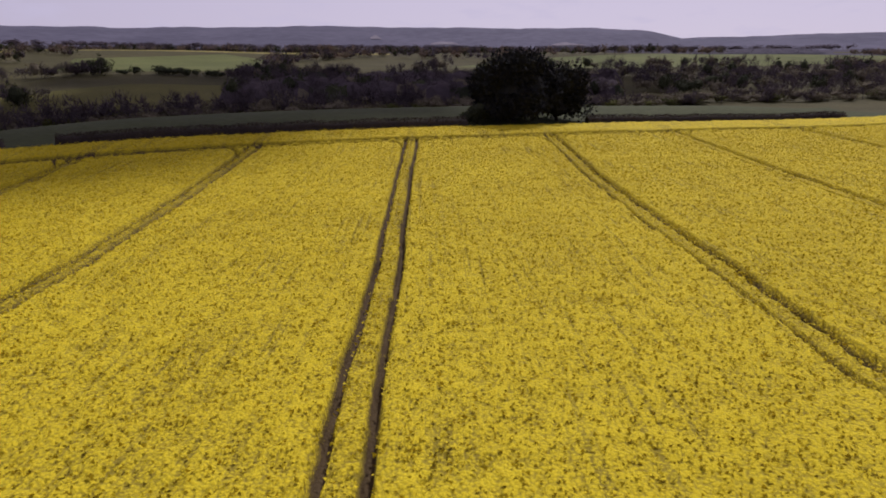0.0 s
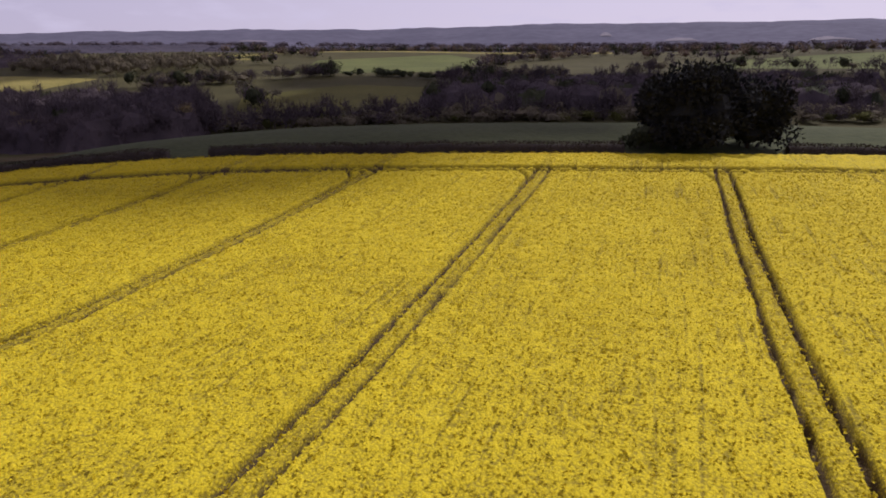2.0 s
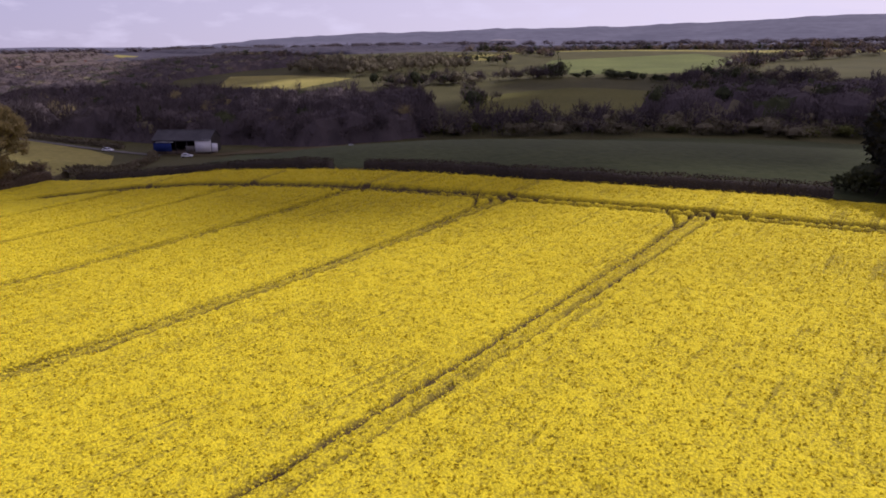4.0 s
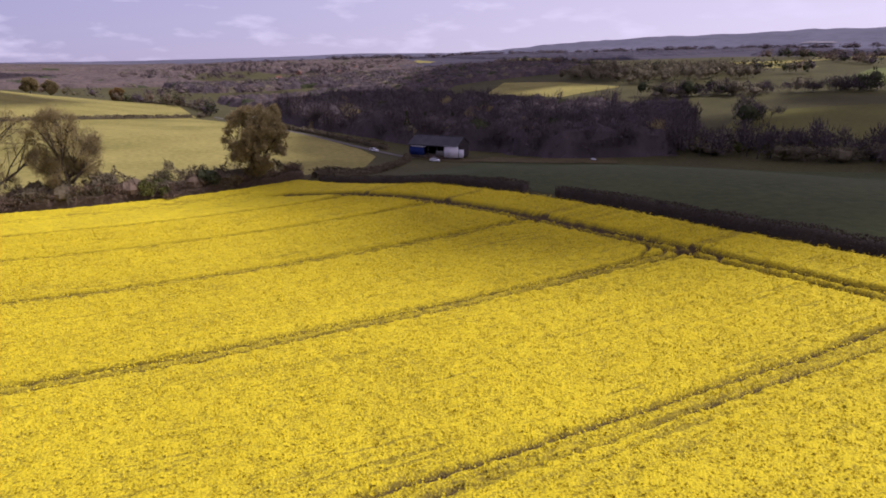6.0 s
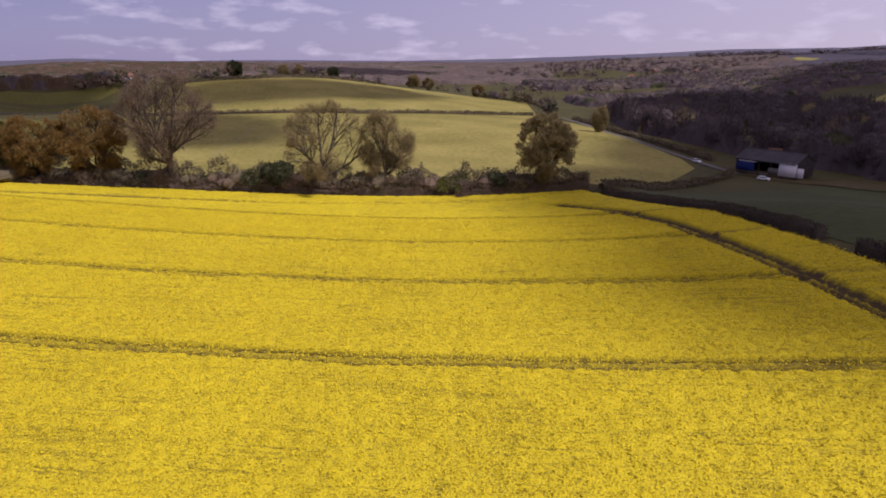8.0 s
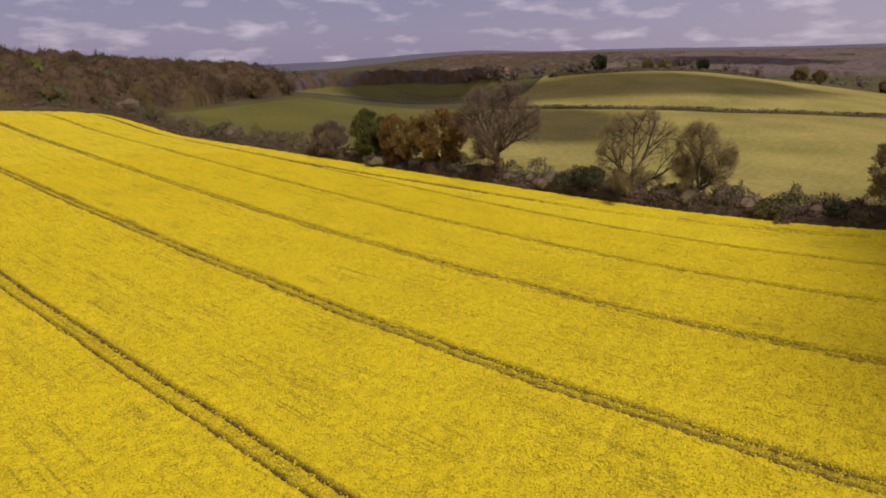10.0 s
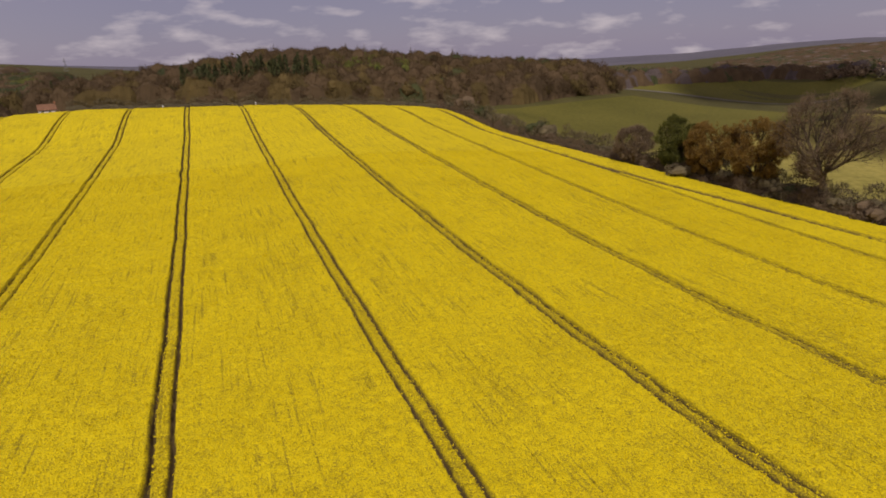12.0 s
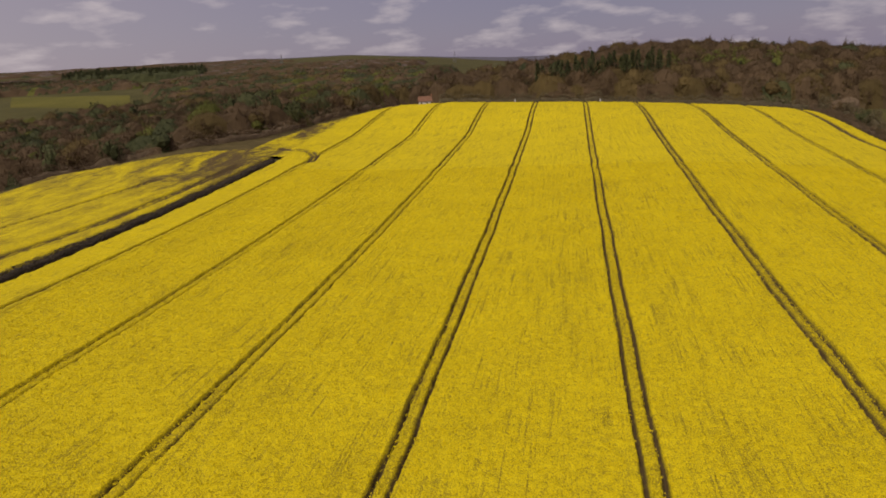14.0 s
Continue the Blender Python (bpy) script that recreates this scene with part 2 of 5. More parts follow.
SPOTS += [(-200, 620, 19), (-290, 780, 29), (-420, 330, 0), (-410, 390, 4), (-435, 570, 20), (-480, 650, 25), (-680, 460, 16), (-600, 250, -12),
          (260, 200, 0), (270, -20, -9), (230, -150, -4), (330, -330, -2), (430, -440, 13), (-60, -330, 15), (5, -335, 12), (-120, -400, 20), (0, -430, 22), (-200, -380, 11),
          (112, -315, 1), (60, -305, 2), (85, -830, 20), (270, -850, 30), (-150, -650, 8), (600, -770, 26), (720, -950, 46), (900, -520, 22)]
EDGE = [(x, -255.0) for x in (-135.0, -60.0, 20.0, 90.0, 150.0)] + [(x, y) for x in (-135.0, 150.0) for y in (-180.0, -90.0, 0.0, 60.0)]
EDGE += [(-100.0, 92.0), (-58.0, 104.0), (-3.0, 116.0), (43.0, 131.0), (100.0, 134.0)]


def kernel(d2):
    return 0.5 * d2 * np.log(d2 + 1e-9)


knots = np.array([(x, y, z) for x, y, z in SPOTS] + [(x, y, float(crop_top(x, y)) - CROP) for x, y in EDGE])
nk = len(knots)
lhs = np.zeros((nk + 3, nk + 3))
lhs[:nk, :nk] = kernel(((knots[:, None, :2] - knots[None, :, :2]) ** 2).sum(-1) / 1e4)
lhs[:nk, nk], lhs[:nk, nk + 1:] = 1, knots[:, :2] / 100
lhs[nk:, :nk] = lhs[:nk, nk:].T
lhs[:nk, :nk] += 0.02 * np.eye(nk)
weights = np.linalg.solve(lhs, np.concatenate([knots[:, 2], np.zeros(3)]))


def lattice(x, y, cell, seed):
    """Smooth value noise, 0 to 1."""
    table = np.random.default_rng(seed).random((256, 256))
    u, v = x / cell, y / cell
    i, j = np.floor(u).astype(int), np.floor(v).astype(int)
    fu, fv = u - i, v - j
    fu, fv = fu * fu * (3 - 2 * fu), fv * fv * (3 - 2 * fv)
    i0, i1, j0, j1 = i % 256, (i + 1) % 256, j % 256, (j + 1) % 256
    return (table[i0, j0] * (1 - fu) + table[i1, j0] * fu) * (1 - fv) + (table[i0, j1] * (1 - fu) + table[i1, j1] * fu) * fv


def inside_field(x, y):
    """How far the crop's own slope holds: 1 in the field, 0 a good way outside."""
    dx = np.maximum(np.maximum(-130 - x, x - 150), 0)
    dy = np.maximum(np.maximum(-250 - y, y - np.interp(x, SOUTH[:, 0], SOUTH[:, 1])), 0)
    return 1 - smooth(0, 30, np.hypot(dx, dy))


def scarp(x, y):
    """The far wooded escarpment to the south, and low swells elsewhere."""
    r, a = np.hypot(x, y), np.degrees(np.arctan2(x, y))
    crest = np.interp(a, [-180, -166, -157, -146, -138, -131, -126, -120, -111, -100, -92, -86, -79, -72, -65, -60, -55, -51, -47, -39, -24, -15, -9, -5, 2, 13, 19, 21, 27, 35, 60, 110, 135, 149, 160, 167, 175, 180],
                      [-5, -8, -42, -60, -42, 2, 18, 5, 16, 16, 30, 45, 66, 90, 97, 120, 158, 170, 190, 214, 234, 248, 272, 267, 264, 264, 236, 200, 206, 215, 180, 60, 60, 68, 70, 38, 0, -5])
    crest = crest + (9 * (lattice(a + 400, r * 0, 5.0, 3) - 0.5) + 7 * (lattice(a + 400, r * 0, 0.9, 4) - 0.5)) * (crest > 100)
    lower = np.interp(a, [-180, -166, -157, -146, -138, -127, -111, -90, -60, -40, 0, 40, 80, 135, 160, 167, 175, 180], [-8, -10, -38, -52, -38, 8, 8, 10, 56, 78, 85, 80, 40, 50, 55, 34, 0, -8])
    rise = lower * smooth(600, 2300, r)
    dip = 8 * np.exp(-(((x - 60) / 560) ** 2) - ((y + 860) / 280) ** 2)
    return rise - dip + (crest - lower) * smooth(2500, 3900, r)


def ground(x, y):
    """Height of the bare ground."""
    x, y = np.asarray(x, float), np.asarray(y, float)
    r = np.hypot(x, y)
    cx, cy = x * np.minimum(1, 900 / np.maximum(r, 1)), y * np.minimum(1, 900 / np.maximum(r, 1))
    far = weights[nk] + weights[nk + 1] * cx / 100 + weights[nk + 2] * cy / 100
    for (kx, ky, _), w in zip(knots, weights[:nk]):
        far = far + w * kernel(((cx - kx) ** 2 + (cy - ky) ** 2) / 1e4)
    far = far * (1 - smooth(700, 1800, r)) + scarp(x, y) + 4 * smooth(300, 900, r) * (lattice(x, y, 170.0, 5) - 0.5)
    w = inside_field(x, y)
    return far * (1 - w) + (crop_top(x, y) - CROP) * w


def gz(x, y):
    return float(ground(np.array([x]), np.array([y]))[0])


# ---- making meshes ----
def mesh_of(name, verts, faces, material, smooth_shade=False):
    """One mesh from arrays of vertices and of triangles or quads."""
    me = bpy.data.meshes.new(name)
    verts, faces = np.asarray(verts, np.float32), np.asarray(faces, np.int32)
    k = faces.shape[1]
    me.vertices.add(len(verts))
    me.vertices.foreach_set("co", verts.ravel())
    me.loops.add(faces.size)
    me.loops.foreach_set("vertex_index", faces.ravel())
    me.polygons.add(len(faces))
    me.polygons.foreach_set("loop_start", np.arange(0, faces.size, k, dtype=np.int32))
    me.polygons.foreach_set("loop_total", np.full(len(faces), k, np.int32))
    if smooth_shade:
        me.polygons.foreach_set("use_smooth", np.ones(len(faces), bool))
    me.update(calc_edges=True)
    for m in material if isinstance(material, (list, tuple)) else [material]:
        me.materials.append(m)
    return me


def part(name, me, parent, label=""):
    ob = new(name, me)
    ob.parent = parent
    if label:
        tagged(ob, label)
    return ob


def thing(name, x, y, z=None, turn=0.0):
    ob = new(name)
    ob.empty_display_size = 0.5
    ob.matrix_world = pose(x, y, gz(x, y) if z is None else z, 0, 0, turn)
    return ob


# ---- ground ----
rings = np.concatenate([np.arange(0, 420, 7.0), 420 * 1.035 ** np.arange(0, 71)])
rings = np.append(rings[rings < 4700], 4700.0)
spokes = 560
ang = np.linspace(0, 2 * math.pi, spokes, endpoint=False)
gx, gy = rings[:, None] * np.sin(ang), rings[:, None] * np.cos(ang)
gv = np.stack([gx, gy, ground(gx, gy)], -1).reshape(-1, 3)
gi = np.arange(len(rings) * spokes).reshape(len(rings), spokes)
gf = np.stack([gi[:-1], np.roll(gi[:-1], -1, 1), np.roll(gi[1:], -1, 1), gi[1:]], -1).reshape(-1, 4)[:, ::-1]
ground_mesh = mesh_of("ground", gv, gf, [M_GRASS, M_HAZY_HILL, M_HAZY_RIDGE], True)
# haze-tinted materials take over with distance: ridge from 1300 m, scarp beyond 2600 m
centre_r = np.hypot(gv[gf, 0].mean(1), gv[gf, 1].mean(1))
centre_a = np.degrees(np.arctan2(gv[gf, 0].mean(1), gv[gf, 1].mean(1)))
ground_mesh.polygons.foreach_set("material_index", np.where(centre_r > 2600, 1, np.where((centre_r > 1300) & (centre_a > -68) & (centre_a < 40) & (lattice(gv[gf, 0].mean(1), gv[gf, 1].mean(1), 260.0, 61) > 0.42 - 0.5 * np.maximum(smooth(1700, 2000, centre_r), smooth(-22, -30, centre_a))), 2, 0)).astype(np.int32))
tagged(new("ground", ground_mesh), "rolling grassland and far wooded hills of a river valley", "ground", kind="structure")


def patch(name, corners, material, label, lift=0.12, n=48, kind="structure", category="field"):
    """A field or lane draped over the ground between four corners (or two polylines of equal length)."""
    if len(corners) == 4:
        a, b, c, d = (np.array(p, float) for p in corners)
        side0, side1 = np.linspace(a, b, n), np.linspace(d, c, n)
    else:
        half = len(corners) // 2
        rows = [np.array(corners[:half], float), np.array(corners[half:], float)]
        at = np.linspace(0, half - 1, n)
        side0, side1 = (np.stack([np.interp(at, range(half), s[:, k]) for k in (0, 1)], -1) for s in rows)
    width = max(2, int(np.linalg.norm(side0 - side1, axis=1).max() / 8) + 2)
    t = np.linspace(0, 1, width)[:, None, None]
    xy = side0[None] * (1 - t) + side1[None] * t
    z = ground(xy[..., 0], xy[..., 1]) + lift
    v = np.concatenate([xy, z[..., None]], -1).reshape(-1, 3)
    i = np.arange(width * n).reshape(width, n)
    f = np.stack([i[:-1, :-1], i[:-1, 1:], i[1:, 1:], i[1:, :-1]], -1).reshape(-1, 4)
    p = v[f[0]]
    if np.cross(p[1] - p[0], p[2] - p[0])[2] < 0:
        f = f[:, ::-1]
    return tagged(new(name, mesh_of(name, v, f, material, True)), label, category, kind=kind)

# ---- the rapeseed field ----
WEST = np.array([(-250, -103), (-222, -103.5), (-195, -105.5), (-170, -108), (-148, -110), (-108, -112), (-73, -114), (-28, -119), (20, -122.5), (62, -126.5), (140, -129)])
LANE_S = np.array([(-118, 60), (-108, 71), (-100, 79), (-83, 86), (-60, 90.8), (-38, 94.8), (-15, 99.5), (10, 106), (38, 114), (61, 118.5), (110, 118)])
LANE_W = np.array([(-250, -96), (-120, -96.3), (-88, -97.6), (-60, -101.2), (-36, -105.5), (10, -110.5), (48, -117), (60, -119), (140, -120)])


def south_edge(x):
    return np.interp(x, SOUTH[:, 0], SOUTH[:, 1])


def west_edge(y):
    return np.interp(y, WEST[:, 0], WEST[:, 1])


LOOP = [(95, -122), (97, -131), (101, -137), (106, -139.5), (113, -138.5)]
EAST_1 = [(122, 38), (121, -20), (118, -50), (116.5, -112)]
EAST_2 = [(151, -10), (147, -50), (134, -92)]


def along(x, y, line):
    """Distance to a line of points."""
    best = np.full(np.shape(x), 1e9)
    for (ax, ay), (bx, by) in zip(line[:-1], line[1:]):
        s = np.clip(((x - ax) * (bx - ax) + (y - ay) * (by - ay)) / ((bx - ax) ** 2 + (by - ay) ** 2), 0, 1)
        best = np.minimum(best, np.hypot(x - ax - s * (bx - ax), y - ay - s * (by - ay)))
    return best


def rut(d, half=0.19):
    """1 in a wheel rut whose middle is d away, 0 off it."""
    return 1 - smooth(half * 0.6, half * 1.7, np.abs(d))


def ruts(x, y):
    """Wheel ruts: tramlines every 24 m, the headland's and the western edge's."""
    wob = 0.3 * (lattice(y, x * 0 + np.round(x / 24), 9.0, 21) - 0.5)
    rag = 0.06 * (lattice(x, y, 0.7, 22) - 0.5) + 0.12 * (lattice(x, y, 1.9, 23) - 0.5)
    k = np.clip(np.round(x / 24), -4, 4)
    d = x - 24 * k + wob
    hy = np.interp(x, LANE_S[:, 0], LANE_S[:, 1])
    slope = np.interp(x, LANE_S[:, 0], np.gradient(LANE_S[:, 1], LANE_S[:, 0]))
    dh = (y - hy) / np.sqrt(1 + slope**2)
    on = smooth(1.0, -1.0, dh)
    # the wheels swing out to both sides where a tramline meets the headland
    flare = 3.2 * np.clip(1 + (dh + 0.5) / 7, 0, 1) ** 2
    tram = np.maximum(rut(np.abs(d) - 0.9 + rag, 0.21 + 0.07 * smooth(-4, -22, x)), rut(np.abs(d) - 0.9 - flare + rag) * (dh > -8)) * (dh < 0.9)
    head = rut(np.abs(dh) - 0.9 + rag, 0.54 + 0.16 * smooth(-10, -55, x)) * (x > -112) * (x < 112)
    wx = np.interp(y, LANE_W[:, 0], LANE_W[:, 1])
    west = rut(np.abs(x - wx) - 0.9 + rag, 0.48 + 0.24 * smooth(20, -50, y)) * (y < 62)
    out = np.maximum(np.maximum(tram * (x < 104), head), west)
    near = np.minimum(along(x, y, LOOP), np.minimum(along(x, y, EAST_1), along(x, y, EAST_2)))
    return np.maximum(out, rut(near - 0.9 + rag, 0.55))


def crop_sheet(name, xs, ys, inside, label):
    gx, gy = np.meshgrid(xs, ys, indexing="ij")
    edge = inside(gx, gy)
    track = ruts(gx, gy)
    track = track * (0.75 + 0.35 * lattice(gx, gy, 1.3, 31))
    patchy = lattice(gx, gy, 11.0, 11) * 0.6 + lattice(gx, gy, 4.0, 12) * 0.4
    rows = smooth(0.55, 0.9, lattice(gx, gy / 14, 0.5, 13)) * smooth(0.5, 0.72, lattice(gx, gy / 2.5, 9.0, 14))
    lump = lattice(gx, gy, 0.8, 15) * 0.25 + lattice(gx, gy, 0.42, 16) * 0.75
    wheel = np.abs(gx - 24 * np.clip(np.round(gx / 24), -4, 4)) < 0.75
    hgt = CROP * (1 - 0.8 * np.clip(track, 0, 1)) + 0.34 * (lump - 0.5) * (1 - track) - 0.03 * rows - 0.05 * smooth(0.55, 0.8, patchy)
    hgt = hgt - 0.22 * wheel * (gy < np.interp(gx, LANE_S[:, 0], LANE_S[:, 1]) - 2)
    hgt = hgt * smooth(0.0, 1.0, edge) - 0.3 * (edge <= 0)
    z = crop_top(gx, gy) - CROP + hgt
    # tramline strips lose extra bloom westwards, painting the shade of the rut sides
    bloom = 0.69 + 0.42 * (lump - 0.5) - 0.16 * rows - 0.07 * smooth(0.5, 0.9, patchy) - 0.9 * track - (0.15 + 0.15 * smooth(-4, -22, gx)) * wheel - 0.4 * (np.abs(gx - np.interp(gy, LANE_W[:, 0], LANE_W[:, 1])) < 0.9) * smooth(10, -40, gy)
    thin = smooth(-66, -104, gy) * smooth(109, 112, gx) * smooth(0.25, 0.65, 0.6 * lattice(gx, gy / 3, 5.0, 51) + 0.4 * lattice(gx, gy, 1.7, 53)) * (1 - 0.5 * smooth(128, 150, gx))
    bloom = (bloom - 0.46 * thin - 0.34 * smooth(108, 112, gx) * lattice(gx, gy / 2.5, 2.5, 52)) * smooth(-0.2, 1.2, edge)
    i = np.arange(gx.size).reshape(gx.shape)
    f = np.stack([i[:-1, :-1], i[1:, :-1], i[1:, 1:], i[:-1, 1:]], -1).reshape(-1, 4)
    f = f[(edge.ravel()[f] > -0.3).all(1)]
    used = np.zeros(gx.size, bool)
    used[f] = True
    renum = np.cumsum(used) - 1
    v = np.stack([gx, gy, z], -1).reshape(-1, 3)[used]
    me = mesh_of(name, v, renum[f], M_RAPE, True)
    me.attributes.new("bloom", "FLOAT", "POINT").data.foreach_set("value", bloom.ravel()[used].astype(np.float32))
    return tagged(new(name, me), label, "crop", kind="stuff")


def spaced(knots, steps):
    out = []
    for a, b, s in zip(knots[:-1], knots[1:], steps):
        out.append(np.arange(a, b, s))
    return np.concatenate(out)


def field_edge(x, y):
    """Metres inside the main field's border."""
    fuzz = 0.5 * (lattice(x, y, 2.0, 41) - 0.5)
    e = np.minimum(south_edge(x) - y, x - west_edge(y))
    e = np.minimum(e, y + 246 - 6 * smooth(-20, -90, x))
    e = np.minimum(e, np.where(y > -126, 107.3 - x, np.interp(y, [-250, -216, -189, -162, -142, -126], [94, 108, 118, 123, 125, 125]) - x))
    return e + fuzz


xs = spaced([-131, -84, -40, 52, 86, 126], [0.36, 0.42, 0.3, 0.42, 0.5])
for k in range(-4, 5):
    xs = xs[np.abs(np.abs(xs - 24 * k) - 0.9) > 0.42]
    xs = np.concatenate([xs] + [24 * k + s * 0.9 + np.linspace(-0.4, 0.4, 6) for s in (-1, 1)])
xs = np.sort(xs)
ys = spaced([-248, -120, -60, 10, 76, 134], [1.6, 0.9, 0.45, 0.36, 0.29])
crop_sheet("rapeseed_crop", xs, ys, field_edge, "yellow flowering rapeseed crop with dark tractor wheel ruts")


def east_edge(x, y):
    fuzz = 0.5 * (lattice(x, y, 2.0, 43) - 0.5)
    e = np.minimum(x - 111.5, np.interp(y, [-150, -138, -131, -121, -108, -60, 40], [110, 121, 140, 165, 188, 198, 205]) - x)
    return np.minimum(e, y + 137) + fuzz


crop_sheet("rapeseed_crop", spaced([111, 150, 208], [0.6, 1.0]), spaced([-140, 40], [0.8]), east_edge, "yellow flowering rapeseed crop beyond the hedge, with green gaps")


def flower_heads(count):
    """Loose flower heads standing out of the crop where it is passed near."""
    x, y = rng.uniform(-95, 95, count), rng.uniform(-110, 116, count)
    keep = (ruts(x, y) < 0.3) & (field_edge(x, y) > 0.6)
    x, y = x[keep], y[keep]
    lump = lattice(x, y, 0.8, 15) * 0.25 + lattice(x, y, 0.42, 16) * 0.75
    z = crop_top(x, y) + 0.34 * (lump - 0.5) + rng.uniform(-0.03, 0.15, len(x))
    k = len(x)
    a = rng.normal(size=(k, 3)) * (1, 1, 0.7)
    a /= np.linalg.norm(a, axis=1, keepdims=True)
    c = np.cross(a, rng.normal(size=(k, 3)) * (0.6, 0.6, 1.4))
    c /= np.linalg.norm(c, axis=1, keepdims=True) + 1e-9
    s = rng.uniform(0.06, 0.12, (k, 1))
    p = np.stack([x, y, z], -1)
    v = np.stack([p - a * s, p + a * s, p + c * s * 1.7], 1).reshape(-1, 3)
    me = mesh_of("rapeseed_flowers", v, np.arange(len(v)).reshape(-1, 3), M_RAPE)
    bloom = np.repeat(rng.uniform(0.7, 1.15, k) - 0.12 * (lump < 0.36), 3)
    me.attributes.new("bloom", "FLOAT", "POINT").data.foreach_set("value", bloom.astype(np.float32))
    tagged(new("rapeseed_flowers", me), "bright yellow rapeseed flower heads standing above the crop", "flowers", kind="stuff")


flower_heads(620000)

# ---- fields round about ----
patch("pasture", [(-134, -120), (-136, -60), (-137, 0), (-139, 50), (-142, 78), (-180, 108), (-225, 128),
                  (-338, -180), (-355, -100), (-373, -36), (-430, 25), (-486, 68), (-400, 97), (-250, 129)],
      M_PALE, "pale green pasture sloping to a lane", n=90)
patch("pasture", [(-343, -182), (-360, -102), (-378, -38), (-434, 26), (-490, 74), (-475, -222), (-506, -170), (-600, -120), (-692, -60), (-640, 66)],
      M_PALE, "pale grassy hill field", n=80)
patch("meadow", [(-133, -120), (-112, -245), (-262, -290), (-335, -190)], M_MEADOW, "olive green meadow field behind the hedgerow trees", n=60)
patch("meadow", [(-275, -312), (-365, -262), (-470, -250), (-360, -400)], M_MEADOW, "olive green meadow beside a pale track", n=50)
patch("track", [(-262, -318), (-300, -298), (-345, -268), (-400, -240), (-265, -322), (-303, -302), (-348, -272), (-403, -244)], M_LANE, "pale chalky farm track", lift=0.3, n=40, category="track")
for o_ in (-0.9, 0.9):
    patch("tyre_track", [(-291, -80 + o_), (-255, -67 + o_), (-215, -58 + o_), (-186, -50 + o_), (-291, -79.4 + o_), (-255, -66.4 + o_), (-215, -57.4 + o_), (-186, -49.4 + o_)],
          M_WORN, "pale tyre track worn across the pasture", lift=0.22, n=40, category="track")
patch("wheat_field", [(-124, 84), (-96, 98), (-58, 106), (-27, 111), (-3, 117), (19, 123), (60, 136), (130, 138),
                      (-205, 172), (-160, 205), (-108, 234), (-58, 256), (0, 284), (60, 300), (120, 292), (180, 280)],
      M_WHEAT, "dark green young wheat field behind the hedge", n=70, lift=0.1)
patch("meadow", [(-200, 300), (-141, 282), (-100, 296), (-228, 345), (-180, 392), (-116, 396)], M_MEADOW, "green sloping meadow among woods", n=40)
patch("meadow", [(-262, 458), (-190, 480), (-152, 520), (-330, 615), (-246, 795), (-180, 730)], M_LUSH, "fresh green field on the valley side", n=60)
patch("meadow", [(-485, 748), (-250, 832), (-50, 855), (-520, 830), (-270, 930), (-55, 950)], M_PALE, "pale field above the green one", n=50)
patch("meadow", [(20, 548), (175, 580), (315, 594), (520, 640), (84, 700), (228, 770), (420, 930), (680, 1180)], M_LUSH, "long fresh green field on the valley side", n=60)
patch("meadow", [(-496, 330), (-452, 302), (-390, 336), (-564, 384), (-500, 412), (-412, 412)], M_PALE, "pale meadow beyond the alder wood", n=40)
patch("meadow", [(-450, 556), (-380, 620), (-524, 644), (-445, 742)], M_PALE, "pale meadow between tree belts", n=40)
patch("meadow", [(-838, 525), (-700, 548), (-790, 650), (-950, 600)], M_PALE, "pale meadow beyond the wood", n=30)
patch("meadow", [(-1215, 430), (-1208, 560), (-1510, 722), (-1652, 733)], M_PALE, "pale hillside field", n=30)
patch("rape_field", [(128, -733), (45, -760), (35, -930), (138, -900)], M_FARRAPE, "distant strip of yellow rapeseed", n=30, lift=1.0)
patch("meadow", [(590, -501), (425, -471), (368, -393), (501, -408)], M_MEADOW, "olive meadow among woods", n=40)
patch("meadow", [(570, -1170), (430, -1225), (450, -1330), (600, -1290)], M_PALE, "pale strip of field on the northern hill", n=30, lift=1.0)
patch("meadow", [(330, -900), (560, -880), (640, -1120), (300, -1200)], M_MEADOW, "olive field on the northern hill", n=30, lift=0.6)
patch("pasture", [(-900, 250), (-620, 300), (-700, 420), (-1000, 380)], M_PALE, "pale meadow in the valley", n=30)
patch("pasture", [(-1300, 700), (-900, 600), (-980, 900), (-1400, 950)], M_PALE, "pale hillside field", n=30)
patch("pasture", [(-1050, -420), (-760, -260), (-830, -160), (-1150, -260)], M_PALE, "pale distant field", n=30)
patch("field_margin", [(-101, -250), (-104, -195), (-108, -148), (-111, -100), (-119, -28), (-122, 20), (-126, 62), (-129, 78),
                       (-108, -250), (-111, -195), (-116, -148), (-119, -100), (-127, -28), (-131, 20), (-135, 62), (-138, 84)], M_MARGIN,
      "dry brown grass margin under the hedgerow", lift=0.25, n=80, category="margin")
patch("field_margin", [(91, -256), (104, -217), (114, -190), (119, -162), (122, -143), (141, -131), (165, -121), (188, -107), (203, -60),
                       (108, -260), (126, -206), (133, -175), (139, -157), (149, -143), (162, -135), (190, -127), (214, -112), (230, -60)], M_MARGIN,
      "dry brown rough grass margin by the wood", lift=0.25, n=80, category="margin")


